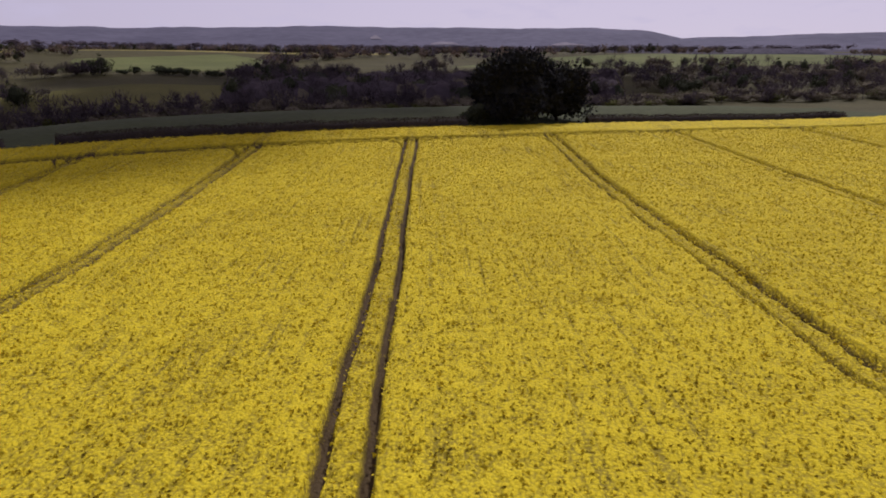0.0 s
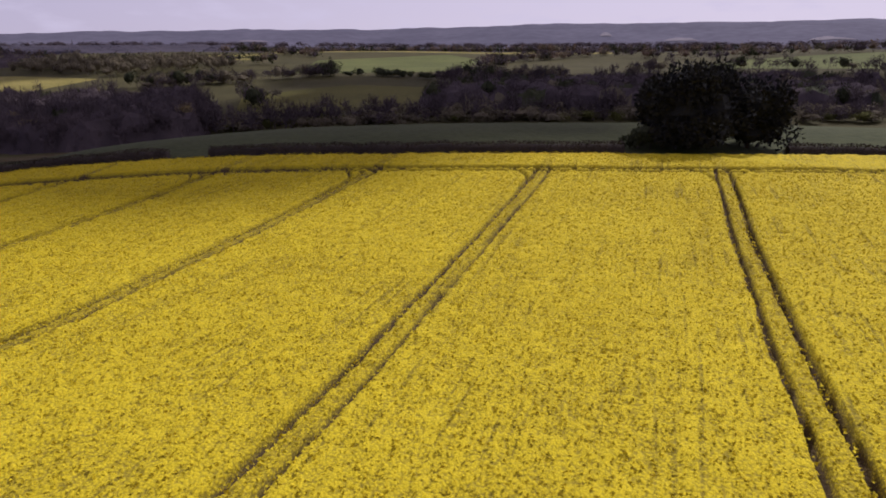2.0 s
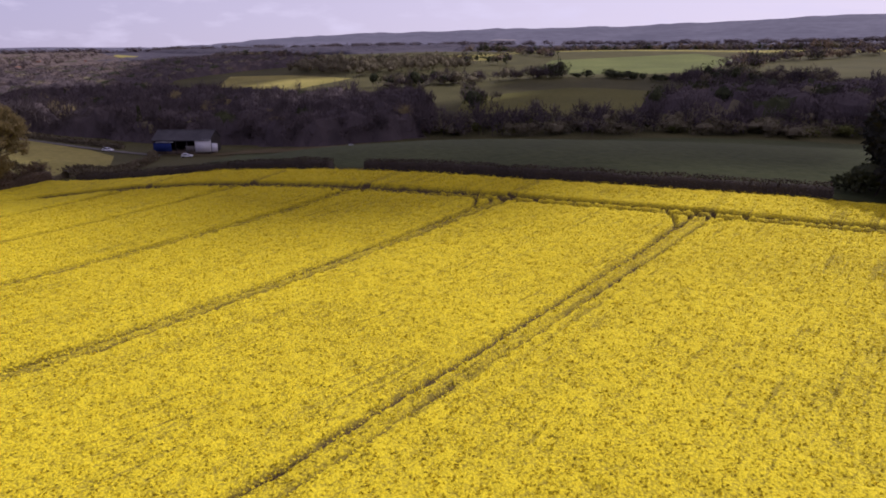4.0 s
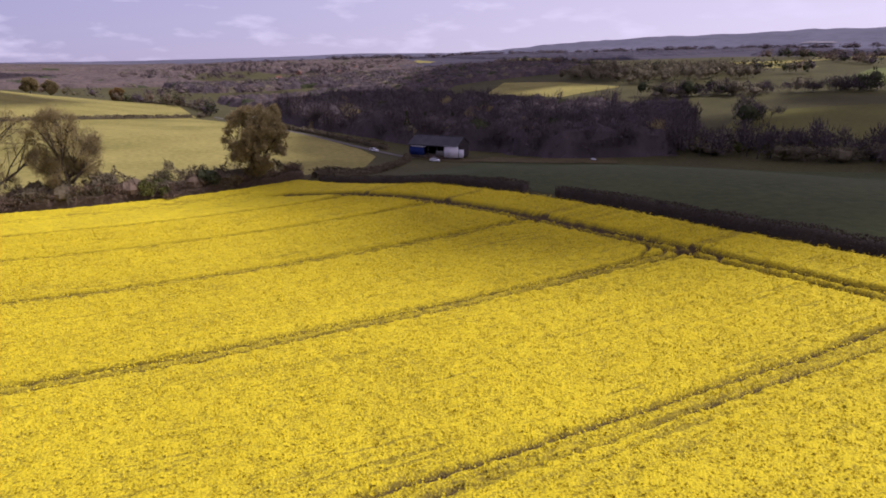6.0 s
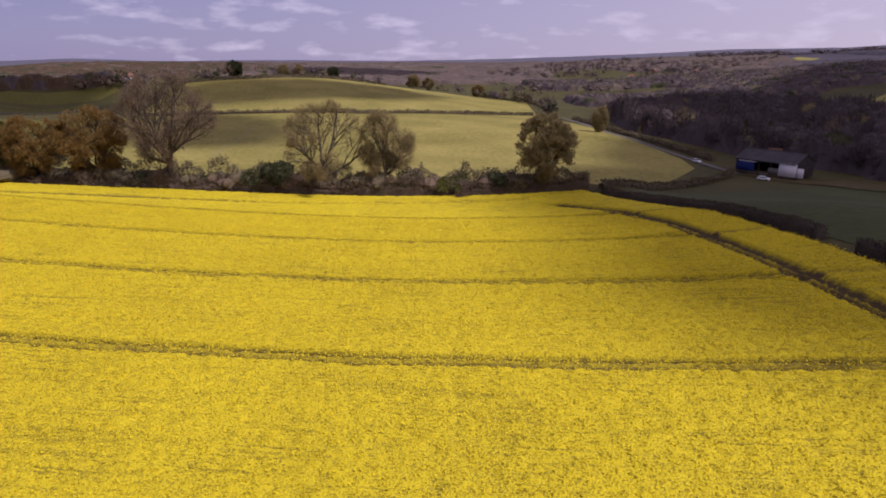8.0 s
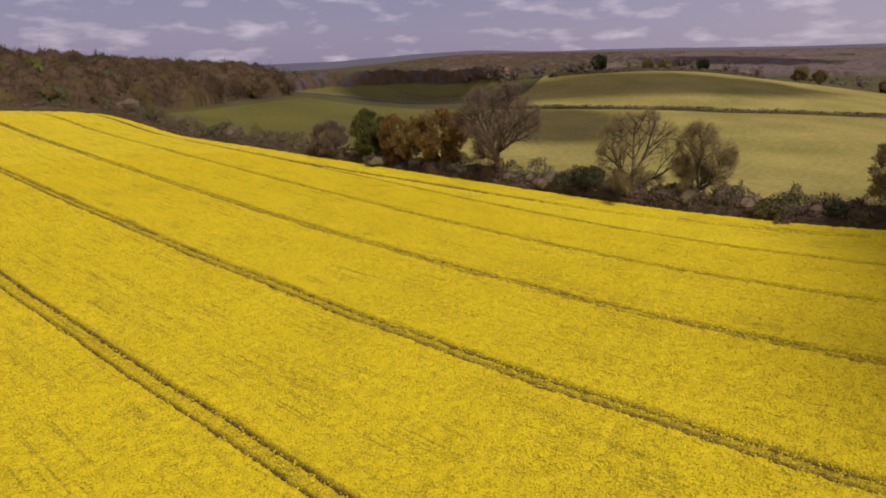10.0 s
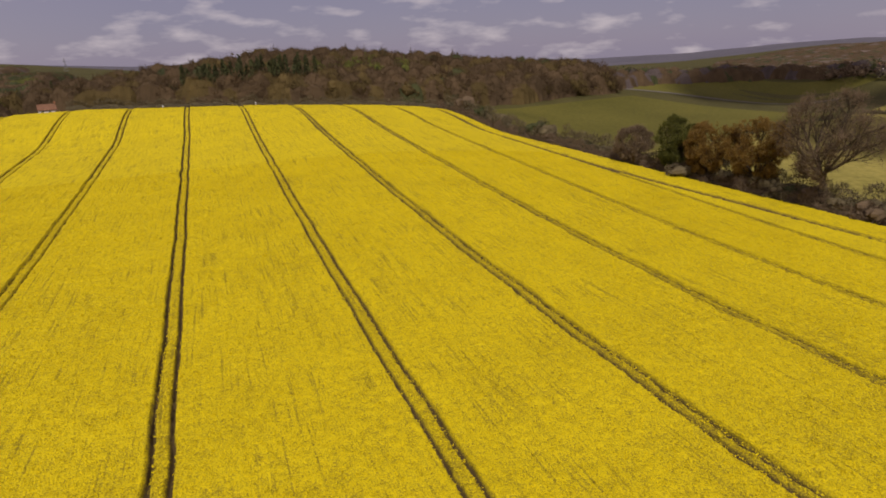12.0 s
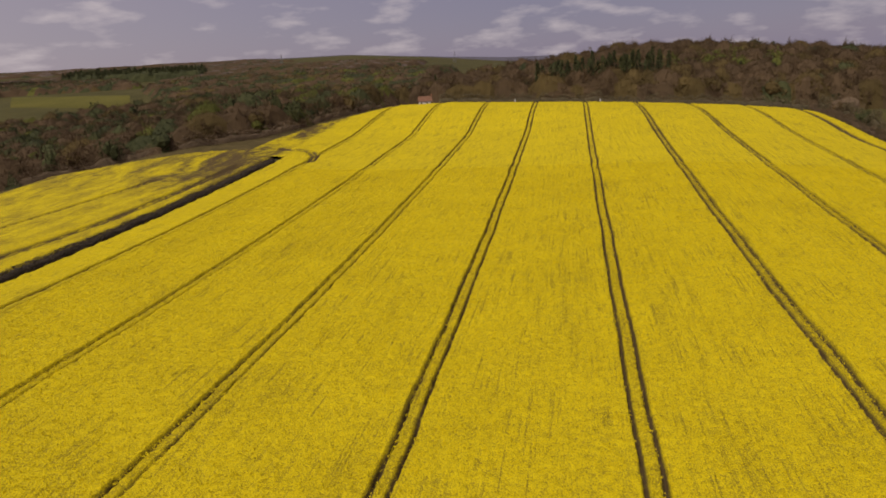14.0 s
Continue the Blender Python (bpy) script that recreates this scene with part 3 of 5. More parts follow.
# ---- plants ----
def cards(points, along, length, width, gen, bend=0.5):
    """Slim triangles at the points, pointing roughly along the given ways: twigs or leaves."""
    n = len(points)
    d = along + bend * gen.normal(size=(n, 3))
    d /= np.linalg.norm(d, axis=1, keepdims=True) + 1e-9
    s = np.cross(d, gen.normal(size=(n, 3)))
    s /= np.linalg.norm(s, axis=1, keepdims=True) + 1e-9
    ln, w = length * gen.uniform(0.6, 1.4, (n, 1)), width * gen.uniform(0.6, 1.4, (n, 1))
    v = np.stack([points - s * w, points + s * w, points + d * ln], 1)
    return v.reshape(-1, 3)


def tubes(segs, sides):
    """Tapered prisms from rows of two ends and two radii."""
    segs = np.asarray(segs, float)
    p, q, r0, r1 = segs[:, 0:3], segs[:, 3:6], segs[:, 6:7], segs[:, 7:8]
    d = q - p
    d /= np.linalg.norm(d, axis=1, keepdims=True) + 1e-9
    a = np.cross(d, np.where(np.abs(d[:, 2:3]) > 0.9, [[1.0, 0, 0]], [[0, 0, 1.0]]))
    a /= np.linalg.norm(a, axis=1, keepdims=True) + 1e-9
    b = np.cross(d, a)
    t = np.linspace(0, 2 * math.pi, sides, endpoint=False)
    ring = a[:, None] * np.cos(t)[None, :, None] + b[:, None] * np.sin(t)[None, :, None]
    v = np.concatenate([p[:, None] + ring * r0[:, None], q[:, None] + ring * r1[:, None]], 1)
    i = np.arange(sides)
    f = np.stack([i, (i + 1) % sides, (i + 1) % sides + sides, i + sides], -1)
    f = (f[None] + 2 * sides * np.arange(len(segs))[:, None, None]).reshape(-1, 4)
    return v.reshape(-1, 3), f


def foliage(name, v, leaf, parent=None, tint=None, label=""):
    """A mesh of loose triangles with a tint for each."""
    me = mesh_of(name, v, np.arange(len(v)).reshape(-1, 3), leaf)
    tint = np.full(len(v), 0.5) if tint is None else tint
    me.attributes.new("tint", "FLOAT", "POINT").data.foreach_set("value", np.asarray(tint, np.float32))
    return part(name, me, parent, label) if parent else new(name, me)


def unit(d):
    return d / (np.linalg.norm(d) + 1e-9)


def grow(gen, height, width, low, levels, lift):
    """Branch segments of a broadleaved tree, kept inside a dome, and the ends of its twigs with their ways."""
    segs, ends = [], []
    mid, rad = np.array([0, 0, height * (0.55 + low * 0.25)]), np.array([width / 2, width / 2, height * (0.45 - low * 0.25)])

    def reach(p, d):
        a, c = (p - mid) / rad, d / rad
        qa, qb, qc = c @ c, a @ c, a @ a - 1
        return max((-qb + math.sqrt(max(qb * qb - qa * qc, 0))) / qa, 0.3)

    def branch(p, d, length, r, level):
        n = (5, 3, 2, 2)[level]
        for k in range(n):
            d = unit(d + gen.normal(size=3) * 0.14 + np.array([0, 0, lift * 0.10]))
            e = p + d * length / n
            segs.append((*p, *e, r, r * 0.84))
            p, r = e, r * 0.84
            if level < levels:
                if level or k:
                    for _ in range(2):
                        side = unit(np.cross(d, gen.normal(size=3)))
                        o = gen.uniform(0.5, 1.05)
                        w = unit(d * math.cos(o) + side * math.sin(o) + np.array([0, 0, 0.12]))
                        branch(p, w, min(reach(p, w), length * gen.uniform(0.45, 0.65)), r * 0.58, level + 1)
            else:
                ends.append((*p, *d))

    p, d, r = np.zeros(3), np.array([0, 0, 1.0]), height * 0.036
    for k in range(4):
        d = unit(np.array([0, 0, 1.0]) + gen.normal(size=3) * 0.06)
        e = p + d * height * low / 4
        segs.append((*p, *e, r * (1.25 if k == 0 else 1), r * 0.94))
        p, r = e, r * 0.94
    limbs = 8
    turn = gen.uniform(0, 6.283)
    for k in range(limbs):
        a, lean = turn + k * 2.4, radians((8, 30, 42, 52, 60, 68, 74, 80)[k] + gen.uniform(-7, 7))
        w = np.array([math.cos(a) * math.sin(lean), math.sin(a) * math.sin(lean), math.cos(lean)])
        q = p + d * height * 0.05 * (k % 3)
        branch(q, w, reach(q, w) * gen.uniform(0.82, 0.98), r * gen.uniform(0.52, 0.74), 0)
    return np.array(segs), np.array(ends)


def broad_tree(name, x, y, height, width, leaf, label, seed, levels=3, low=0.2, lift=0.6, twigs=9, twig=(1.1, 0.06), group="hedgerow trees"):
    """A tree: a trunk with its limbs, and a crown of twigs or small leaves."""
    gen = np.random.default_rng(seed)
    segs, ends = grow(gen, height, width, low, levels, lift)
    top = thing(name, x, y, None, gen.uniform(0, 360))
    segs[0, 2] -= 0.4
    thick = segs[:, 6] > 0.10
    v0, f0 = tubes(segs[thick], 6)
    v1, f1 = tubes(segs[~thick], 3)
    part("trunk", mesh_of("trunk", np.concatenate([v0, v1]), np.concatenate([f0, f1 + len(v0)]), M_BARK), top, "grey-brown bark trunk and limbs")
    pts, way = np.repeat(ends[:, :3], twigs, 0), np.repeat(ends[:, 3:], twigs, 0)
    pts = pts + gen.normal(size=pts.shape) * twig[0] * 0.5
    foliage("crown", cards(pts, way, twig[0], twig[1], gen, 0.8), leaf, top)
    return tagged(top, label, "tree", group)


def dense_tree(name, x, y, height, width, leaf, label, seed, n=15000, card=(0.75, 0.26)):
    """An evergreen whose leaves reach down to the ground round a hidden trunk."""
    gen = np.random.default_rng(seed)
    top = thing(name, x, y, None, gen.uniform(0, 360))
    v, f = tubes([(0, 0, -0.4, 0.2, 0.1, height * 0.5, 0.4, 0.25), (0.2, 0.1, height * 0.5, 0.1, 0.3, height * 0.85, 0.25, 0.06)], 7)
    part("trunk", mesh_of("trunk", v, f, M_BARK), top, "dark bark trunk")
    p, u = lumpy(gen, n, width * 0.82, width * 0.82, height * 0.98, 16)
    q, w = lumpy(gen, n // 2, width * 0.9, width * 0.9, height * 0.6, 12)
    inner = np.concatenate([blobs(gen, width * 0.86, width * 0.86, height * 0.84, 8), blobs(gen, width * 0.9, width * 0.9, height * 0.5, 6)])
    foliage("crown", np.concatenate([cards(np.concatenate([p, q]), np.concatenate([u, w]), card[0], card[1], gen, 0.8), inner]), leaf, top)
    return tagged(top, label, "tree", "hedgerow trees")


def lumpy(gen, n, w, d, h, lobes):
    """Points on and near the surface of several overlapping rounded lobes, and the ways outward."""
    c = np.stack([gen.uniform(-0.5, 0.5, lobes) * w, gen.uniform(-0.5, 0.5, lobes) * d, gen.uniform(0.32, 0.72, lobes) * h], -1)
    size = gen.uniform(0.55, 1.0, lobes)
    i = gen.integers(0, lobes, n)
    u = gen.normal(size=(n, 3))
    u /= np.linalg.norm(u, axis=1, keepdims=True)
    r = np.array([w * 0.36, d * 0.36, h * 0.33]) * size[i][:, None] * gen.uniform(0.55, 1.05, (n, 1))
    p = c[i] + u * r
    p[:, 2] = np.maximum(p[:, 2], 0.02)
    return p, u


def blobs(gen, w, d, h, count, around=9, up=6):
    """Overlapping uneven rounded lumps: the closed inner mass of a crown. Triangles."""
    out = []
    t, f = np.linspace(0, 2 * math.pi, around, endpoint=False), np.linspace(-1.35, 1.5, up)
    for _ in range(count):
        c = np.array([gen.uniform(-0.24, 0.24) * w, gen.uniform(-0.24, 0.24) * d, gen.uniform(0.45, 0.68) * h])
        r = np.array([w, d, h * 0.85]) * gen.uniform(0.24, 0.36)
        q = gen.uniform(0.8, 1.2, (up, around))
        p = np.stack([np.cos(f)[:, None] * np.cos(t) * q, np.cos(f)[:, None] * np.sin(t) * q, np.sin(f)[:, None] * q], -1) * r + c
        a, b = p[:-1], p[1:]
        a2, b2 = np.roll(a, -1, 1), np.roll(b, -1, 1)
        out.append(np.stack([np.stack([a, a2, b2], 2), np.stack([a, b2, b], 2)], 2).reshape(-1, 3))
    v = np.concatenate(out)
    v[:, 2] = np.maximum(v[:, 2], 0.0)
    return v


def shrub(name, x, y, w, d, h, leaf, label, seed, turn=0.0, n=1800, card=(0.55, 0.2), category="bush"):
    gen = np.random.default_rng(seed)
    top = thing(name, x, y, None, turn)
    p, u = lumpy(gen, n, w, d, h, 7)
    v = np.concatenate([cards(p, u, card[0], card[1], gen, 0.9), blobs(gen, w, d, h, 5)])
    foliage("foliage", v, leaf, top)
    stems = [(gen.uniform(-0.3, 0.3) * w, gen.uniform(-0.3, 0.3) * d, -0.2, gen.uniform(-0.4, 0.4) * w, gen.uniform(-0.4, 0.4) * d, h * 0.6, 0.09, 0.04) for _ in range(7)]
    v, f = tubes(stems, 4)
    part("stems", mesh_of("stems", v, f, M_BARK), top)
    return tagged(top, label, category, "hedgerow bushes")


def hedge(name, line, width, height, leaf, label, seed, per_metre=70, card=(0.38, 0.14), ragged=0.25):
    """A clipped or ragged hedge along a line: a twiggy core with leaves all over it."""
    gen = np.random.default_rng(seed)
    line = np.array(line, float)
    step = np.hypot(*np.diff(line, axis=0).T)
    run = np.concatenate([[0], np.cumsum(step)])
    n = int(run[-1] * per_metre)
    s = gen.uniform(0, run[-1], n)
    x, y = np.interp(s, run, line[:, 0]), np.interp(s, run, line[:, 1])
    i = np.clip(np.searchsorted(run, s) - 1, 0, len(step) - 1)
    nx, ny = -(line[i + 1, 1] - line[i, 1]) / step[i], (line[i + 1, 0] - line[i, 0]) / step[i]
    a = gen.uniform(0, math.pi, n)
    hh = height * (1 + ragged * 2 * (lattice(x, y, 3.5, seed + 1) - 0.5) + ragged * (lattice(x, y, 1.2, seed + 2) - 0.5))
    off = np.cos(a) ** 3 * width / 2 + np.cos(a) * width / 4
    up = hh * np.minimum(1, np.sin(a) * 1.35) * gen.uniform(0.75, 1.0, n)
    low = gen.random(n) < 0.45
    off = np.where(low, np.sign(off) * width * 0.5 * gen.uniform(0.7, 1.0, n), off)
    up = np.where(low, hh * gen.uniform(0.0, 0.95, n), up)
    p = np.stack([x + nx * off, y + ny * off, ground(x, y) + up], -1)
    way = np.stack([nx * off, ny * off, up * 0.6], -1)
    way /= np.linalg.norm(way, axis=1, keepdims=True) + 1e-9
    v = cards(p, way, card[0], card[1], gen, 0.8)
    core_s = np.linspace(0, run[-1], max(3, int(run[-1] / 1.2)))
    cx, cy = np.interp(core_s, run, line[:, 0]), np.interp(core_s, run, line[:, 1])
    ci = np.clip(np.searchsorted(run, core_s) - 1, 0, len(step) - 1)
    cnx, cny = -(line[ci + 1, 1] - line[ci, 1]) / step[ci], (line[ci + 1, 0] - line[ci, 0]) / step[ci]
    ch = height * (0.82 - ragged * 0.5) * (1 + ragged * 2 * (lattice(cx, cy, 3.5, seed + 1) - 0.5))
    prof = [(-0.4, -0.3), (-0.42, 0.7), (-0.2, 1.0), (0.2, 1.0), (0.42, 0.7), (0.4, -0.3)]
    cv = np.stack([np.stack([cx + cnx * o * width * (1 - ragged * 0.5), cy + cny * o * width * (1 - ragged * 0.5), ground(cx, cy) + u * ch], -1) for o, u in prof], 1)
    m = len(prof)
    ii = np.arange(len(core_s) * m).reshape(-1, m)
    cf = np.stack([ii[:-1, :-1], ii[:-1, 1:], ii[1:, 1:], ii[1:, :-1]], -1).reshape(-1, 4)
    cf = np.concatenate([cf, [(e[0], e[1], e[2], e[5]) for e in (ii[0], ii[-1])], [(e[2], e[3], e[4], e[5]) for e in (ii[0], ii[-1])]])
    top = thing(name, float(line[0, 0]), float(line[0, 1]))
    base = np.array(top.matrix_world.translation)
    part("core", mesh_of("core", cv.reshape(-1, 3) - base, cf, leaf), top)
    foliage("foliage", v - base, leaf, top, lattice(v[:, 0], v[:, 1], 1.5, seed + 3))
    return tagged(top, label, "hedge", "field hedges")


def wood_tree(gen, kind, n):
    """Triangles of one woodland tree of unit height and width, for use in numbers."""
    if kind == "conifer":
        h = gen.uniform(0.08, 1, n) ** 0.8
        a = gen.uniform(0, 6.283, n)
        r = (1.02 - h) * 0.5 * gen.uniform(0.5, 1.0, n)
        p = np.stack([r * np.cos(a), r * np.sin(a), h], -1)
        w = np.stack([np.cos(a), np.sin(a), -0.35 + 0 * a], -1)
        return cards(p, w, 0.13, 0.045, gen, 0.4)
    if kind == "bare":
        p, u = lumpy(gen, n, 0.9, 0.9, 1.0, 5)
        u = u + np.array([0, 0, 0.7])
        t = cards(p - 0.08 * u, u, 0.17, 0.017, gen, 0.5)
        lim = np.array([(0, 0, 0, 0, 0, 0.45, 0.016, 0.012)] + [(0, 0, 0.22 + 0.2 * gen.random(), *(p[gen.integers(0, n)] * (0.8, 0.8, 0.9)), 0.010, 0.003) for _ in range(9)])
        v, f = tubes(lim, 3)
        q = v[f]
        return np.concatenate([t, q[:, [0, 1, 2]].reshape(-1, 3), q[:, [0, 2, 3]].reshape(-1, 3)])
    p, u = lumpy(gen, n, 0.9, 0.9, 1.0, 6)
    if kind == "far":
        return np.concatenate([cards(p * (1, 1, 1.05), u + (0, 0, 0.4), 0.20, 0.04, gen, 0.6), blobs(gen, 0.72, 0.72, 0.8, 1, 6, 5)])
    return np.concatenate([cards(p, u, 0.13, 0.035, gen, 0.9), blobs(gen, 0.85, 0.85, 0.9, 3, 7, 5)])


def outline(p, corners):
    """Which of the spots lie inside a polygon."""
    c = np.array(corners, float)
    inside = np.zeros(len(p), bool)
    j = len(c) - 1
    for i in range(len(c)):
        cross = (c[i, 1] > p[:, 1]) != (c[j, 1] > p[:, 1])
        xi = (c[j, 0] - c[i, 0]) * (p[:, 1] - c[i, 1]) / (c[j, 1] - c[i, 1] + 1e-9) + c[i, 0]
        inside ^= cross & (p[:, 0] < xi)
        j = i
    return inside


def canopy(name, corners, mix, crown, high, step, label, seed, fur=1.0, twig=(1.5, 0.09), clear=0.0):
    """A closed wood: the merged domes of its crowns, each crown of one kind, with twigs standing out all over."""
    gen = np.random.default_rng(seed)
    c = np.array(corners, float)
    lo, hi = c.min(0) - 2 * step, c.max(0) + 2 * step
    gx, gy = np.meshgrid(np.arange(lo[0], hi[0], step), np.arange(lo[1], hi[1], step), indexing="ij")
    nx, ny = int((hi[0] - lo[0]) / crown) + 4, int((hi[1] - lo[1]) / crown) + 4
    ox, oy = gen.uniform(0.1, 0.9, (nx, ny)), gen.uniform(0.1, 0.9, (nx, ny))
    tall, size = gen.uniform(*high, (nx, ny)), gen.uniform(0.75, 1.25, (nx, ny)) * crown
    tone = gen.random((nx, ny))
    kind = np.searchsorted(np.cumsum([m[1] for m in mix])[:-1], gen.random((nx, ny)))

    def top_at(x, y):
        i, j = ((x - lo[0]) / crown).astype(int) + 1, ((y - lo[1]) / crown).astype(int) + 1
        z, own, col = np.full(x.shape, -1.0), np.zeros(x.shape, int), np.zeros(x.shape)
        for a in (-1, 0, 1):
            for b in (-1, 0, 1):
                p, q = np.clip(i + a, 0, nx - 1), np.clip(j + b, 0, ny - 1)
                d = np.hypot(x - lo[0] - (p - 1 + ox[p, q]) * crown, y - lo[1] - (q - 1 + oy[p, q]) * crown) / size[p, q]
                h = tall[p, q] * (1 - 0.62 * d**2)
                more = h > z
                z, own, col = np.where(more, h, z), np.where(more, kind[p, q], own), np.where(more, tone[p, q], col)
        rough = 0.16 * (lattice(x, y, crown * 0.34, seed + 5) - 0.5) + 0.12 * (lattice(x, y, max(step, 1.0) * 1.1, seed + 6) - 0.5)
        return z + np.mean(high) * rough, own, col

    def within(x, y):
        wob = lambda k: crown * 0.9 * (lattice(x, y, crown * 1.6, seed + k) - 0.5)
        ok = outline(np.stack([(x + wob(7)).ravel(), (y + wob(8)).ravel()], -1), c).reshape(x.shape)
        return ok & (lattice(x, y, 190.0, seed + 9) > clear)

    inside = within(gx, gy)
    # the wood falls off to its edges over the width of a crown
    deep, reach = inside.astype(float), max(1, int(round(crown * 0.45 / step)))
    for axis in (0, 1):
        pad = np.pad(deep, [(reach, reach) if k == axis else (0, 0) for k in (0, 1)])
        deep = sum(np.take(pad, np.arange(k, k + deep.shape[axis]), axis) for k in range(2 * reach + 1)) / (2 * reach + 1)
    fall = np.sqrt(smooth(0.42, 1.0, deep))
    z, own, col = top_at(gx, gy)
    z = ground(gx, gy) + np.where(inside, np.maximum(z * fall, 0.4), -0.4)
    idx = np.arange(gx.size).reshape(gx.shape)
    f = np.stack([idx[:-1, :-1], idx[1:, :-1], idx[1:, 1:], idx[:-1, 1:]], -1).reshape(-1, 4)
    f = f[inside.ravel()[f].any(1)]
    used = np.zeros(gx.size, bool)
    used[f] = True
    renum = np.cumsum(used) - 1
    v = np.stack([gx, gy, z], -1).reshape(-1, 3)[used]
    fk, tint, f = own.ravel()[f[:, 0]], col.ravel()[used], renum[f]
    n = int(inside.sum() * step * step * fur)
    if n:
        x, y = gen.uniform(lo[0], hi[0], n * 4), gen.uniform(lo[1], hi[1], n * 4)
        fi, fj = np.clip(np.round((x - lo[0]) / step).astype(int), 0, gx.shape[0] - 1), np.clip(np.round((y - lo[1]) / step).astype(int), 0, gx.shape[1] - 1)
        ok = within(x, y) & ((np.arange(len(x)) < n * 1.6) | (deep[fi, fj] < 0.97))
        x, y, low = x[ok], y[ok], fall[fi, fj][ok]
        h, k, t = top_at(x, y)
        h = h * low * np.where(low < 0.97, gen.uniform(0.7, 1.06, len(x)), 1.0)
        e = 0.8
        h0 = top_at(x, y)[0]
        slope = np.stack([(h0 - top_at(x + e, y)[0]) / e, (h0 - top_at(x, y + e)[0]) / e, np.full(len(x), 0.8)], -1)
        slope /= np.linalg.norm(slope, axis=1, keepdims=True)
        q = np.stack([x, y, ground(x, y) + np.maximum(h, 1) - 0.2], -1)
        w = cards(q, slope, twig[0], twig[1], gen, 0.5)
        f = [tuple(r) for r in f] + [(i, i + 1, i + 2) for i in range(len(v), len(v) + len(w), 3)]
        fk = np.concatenate([fk, k])
        v, tint = np.concatenate([v, w]), np.concatenate([tint, np.repeat(t, 3)])
    else:
        f = [tuple(r) for r in f]
    me = bpy.data.meshes.new(name)
    me.from_pydata(v.tolist(), [], f)
    for m, _ in mix:
        me.materials.append(m)
    me.polygons.foreach_set("material_index", fk.astype(np.int32))
    me.attributes.new("tint", "FLOAT", "POINT").data.foreach_set("value", tint.astype(np.float32))
    me.update()
    return tagged(new(name, me), label, "woodland", kind="stuff")


TEMPLATES = {}
for kind_, n_ in (("bare", 200), ("round", 210), ("conifer", 170), ("far", 80)):
    gen_ = np.random.default_rng(len(kind_) * 17)
    TEMPLATES[kind_] = [wood_tree(gen_, kind_, n_) for _ in range(6)]


def woods(name, spots, kind, leaf, high, wide, label, seed):
    """Many trees as one mass: spots is an array of x, y."""
    gen = np.random.default_rng(seed)
    z = ground(spots[:, 0], spots[:, 1])
    out, tint = [], []
    for (x, y), g in zip(spots, z):
        t = TEMPLATES[kind][int(gen.integers(0, 6))]
        a, h, w = gen.uniform(0, 6.283), gen.uniform(*high), gen.uniform(*wide)
        c, s = math.cos(a) * w, math.sin(a) * w
        out.append(np.stack([t[:, 0] * c - t[:, 1] * s + x, t[:, 0] * s + t[:, 1] * c + y, t[:, 2] * h + g - 0.2], -1))
        tint.append(np.full(len(t), gen.random()))
    return tagged(foliage(name, np.concatenate(out), leaf, tint=np.concatenate(tint)), label, "woodland", kind="stuff")


def fill(corners, gap, gen):
    """Spots scattered in a polygon, about gap metres apart."""
    c = np.array(corners, float)
    lo, hi = c.min(0), c.max(0)
    gx, gy = np.meshgrid(np.arange(lo[0], hi[0], gap), np.arange(lo[1], hi[1], gap))
    p = np.stack([gx.ravel(), gy.ravel()], -1) + gen.uniform(-0.45, 0.45, (gx.size, 2)) * gap
    inside = np.zeros(len(p), bool)
    j = len(c) - 1
    for i in range(len(c)):
        cross = (c[i, 1] > p[:, 1]) != (c[j, 1] > p[:, 1])
        xi = (c[j, 0] - c[i, 0]) * (p[:, 1] - c[i, 1]) / (c[j, 1] - c[i, 1] + 1e-9) + c[i, 0]
        inside ^= cross & (p[:, 0] < xi)
        j = i
    return p[inside]


def belt(line, gap, width, gen):
    """Spots along a line, in a belt of that width."""
    c = np.array(line, float)
    run = np.concatenate([[0], np.cumsum(np.hypot(*np.diff(c, axis=0).T))])
    n = max(2, int(run[-1] / gap * max(1, width / gap)))
    s = gen.uniform(0, run[-1], n)
    return np.stack([np.interp(s, run, c[:, 0]), np.interp(s, run, c[:, 1])], -1) + gen.uniform(-0.5, 0.5, (n, 2)) * width


def split(p, gen, share):
    """Deals the spots out by the given shares."""
    u, edges = gen.random(len(p)), np.concatenate([[0], np.cumsum(share)])
    return [p[(u >= a) & (u < b)] for a, b in zip(edges[:-1], edges[1:])]


# ---- woods ----
g1 = np.random.default_rng(101)
ALDERS, OAKS = ((M_ALDER, 0.93), (M_BUD, 0.04), (M_DARK, 0.03)), ((M_OAKWOOD, 0.52), (M_BRONZE, 0.10), (M_GREEN, 0.08), (M_DARK, 0.30))
DISTANT = ((M_FARWOOD, 0.96), (M_DARK, 0.04))
MIXED = ((M_ALDER, 0.62), (M_FARWOOD, 0.22), (M_WILLOW, 0.07), (M_DARK, 0.09))
NORTHERN = ((M_OAKWOOD, 0.72), (M_FARWOOD, 0.12), (M_DARK, 0.16))
VALLEY = [(-480, 125), (-345, 128), (-270, 165), (-232, 190), (-200, 200), (-165, 232), (-190, 262), (-225, 310), (-300, 305), (-400, 265), (-560, 200)]
canopy("bare_wood", VALLEY, ALDERS, 8.5, (10, 15), 2.2, "dark leafless alder wood on the valley floor", 1, fur=2.6, twig=(2.3, 0.11))
bare, green, ever = split(fill(VALLEY, 12, g1), g1, (0.86, 0.10, 0.04))
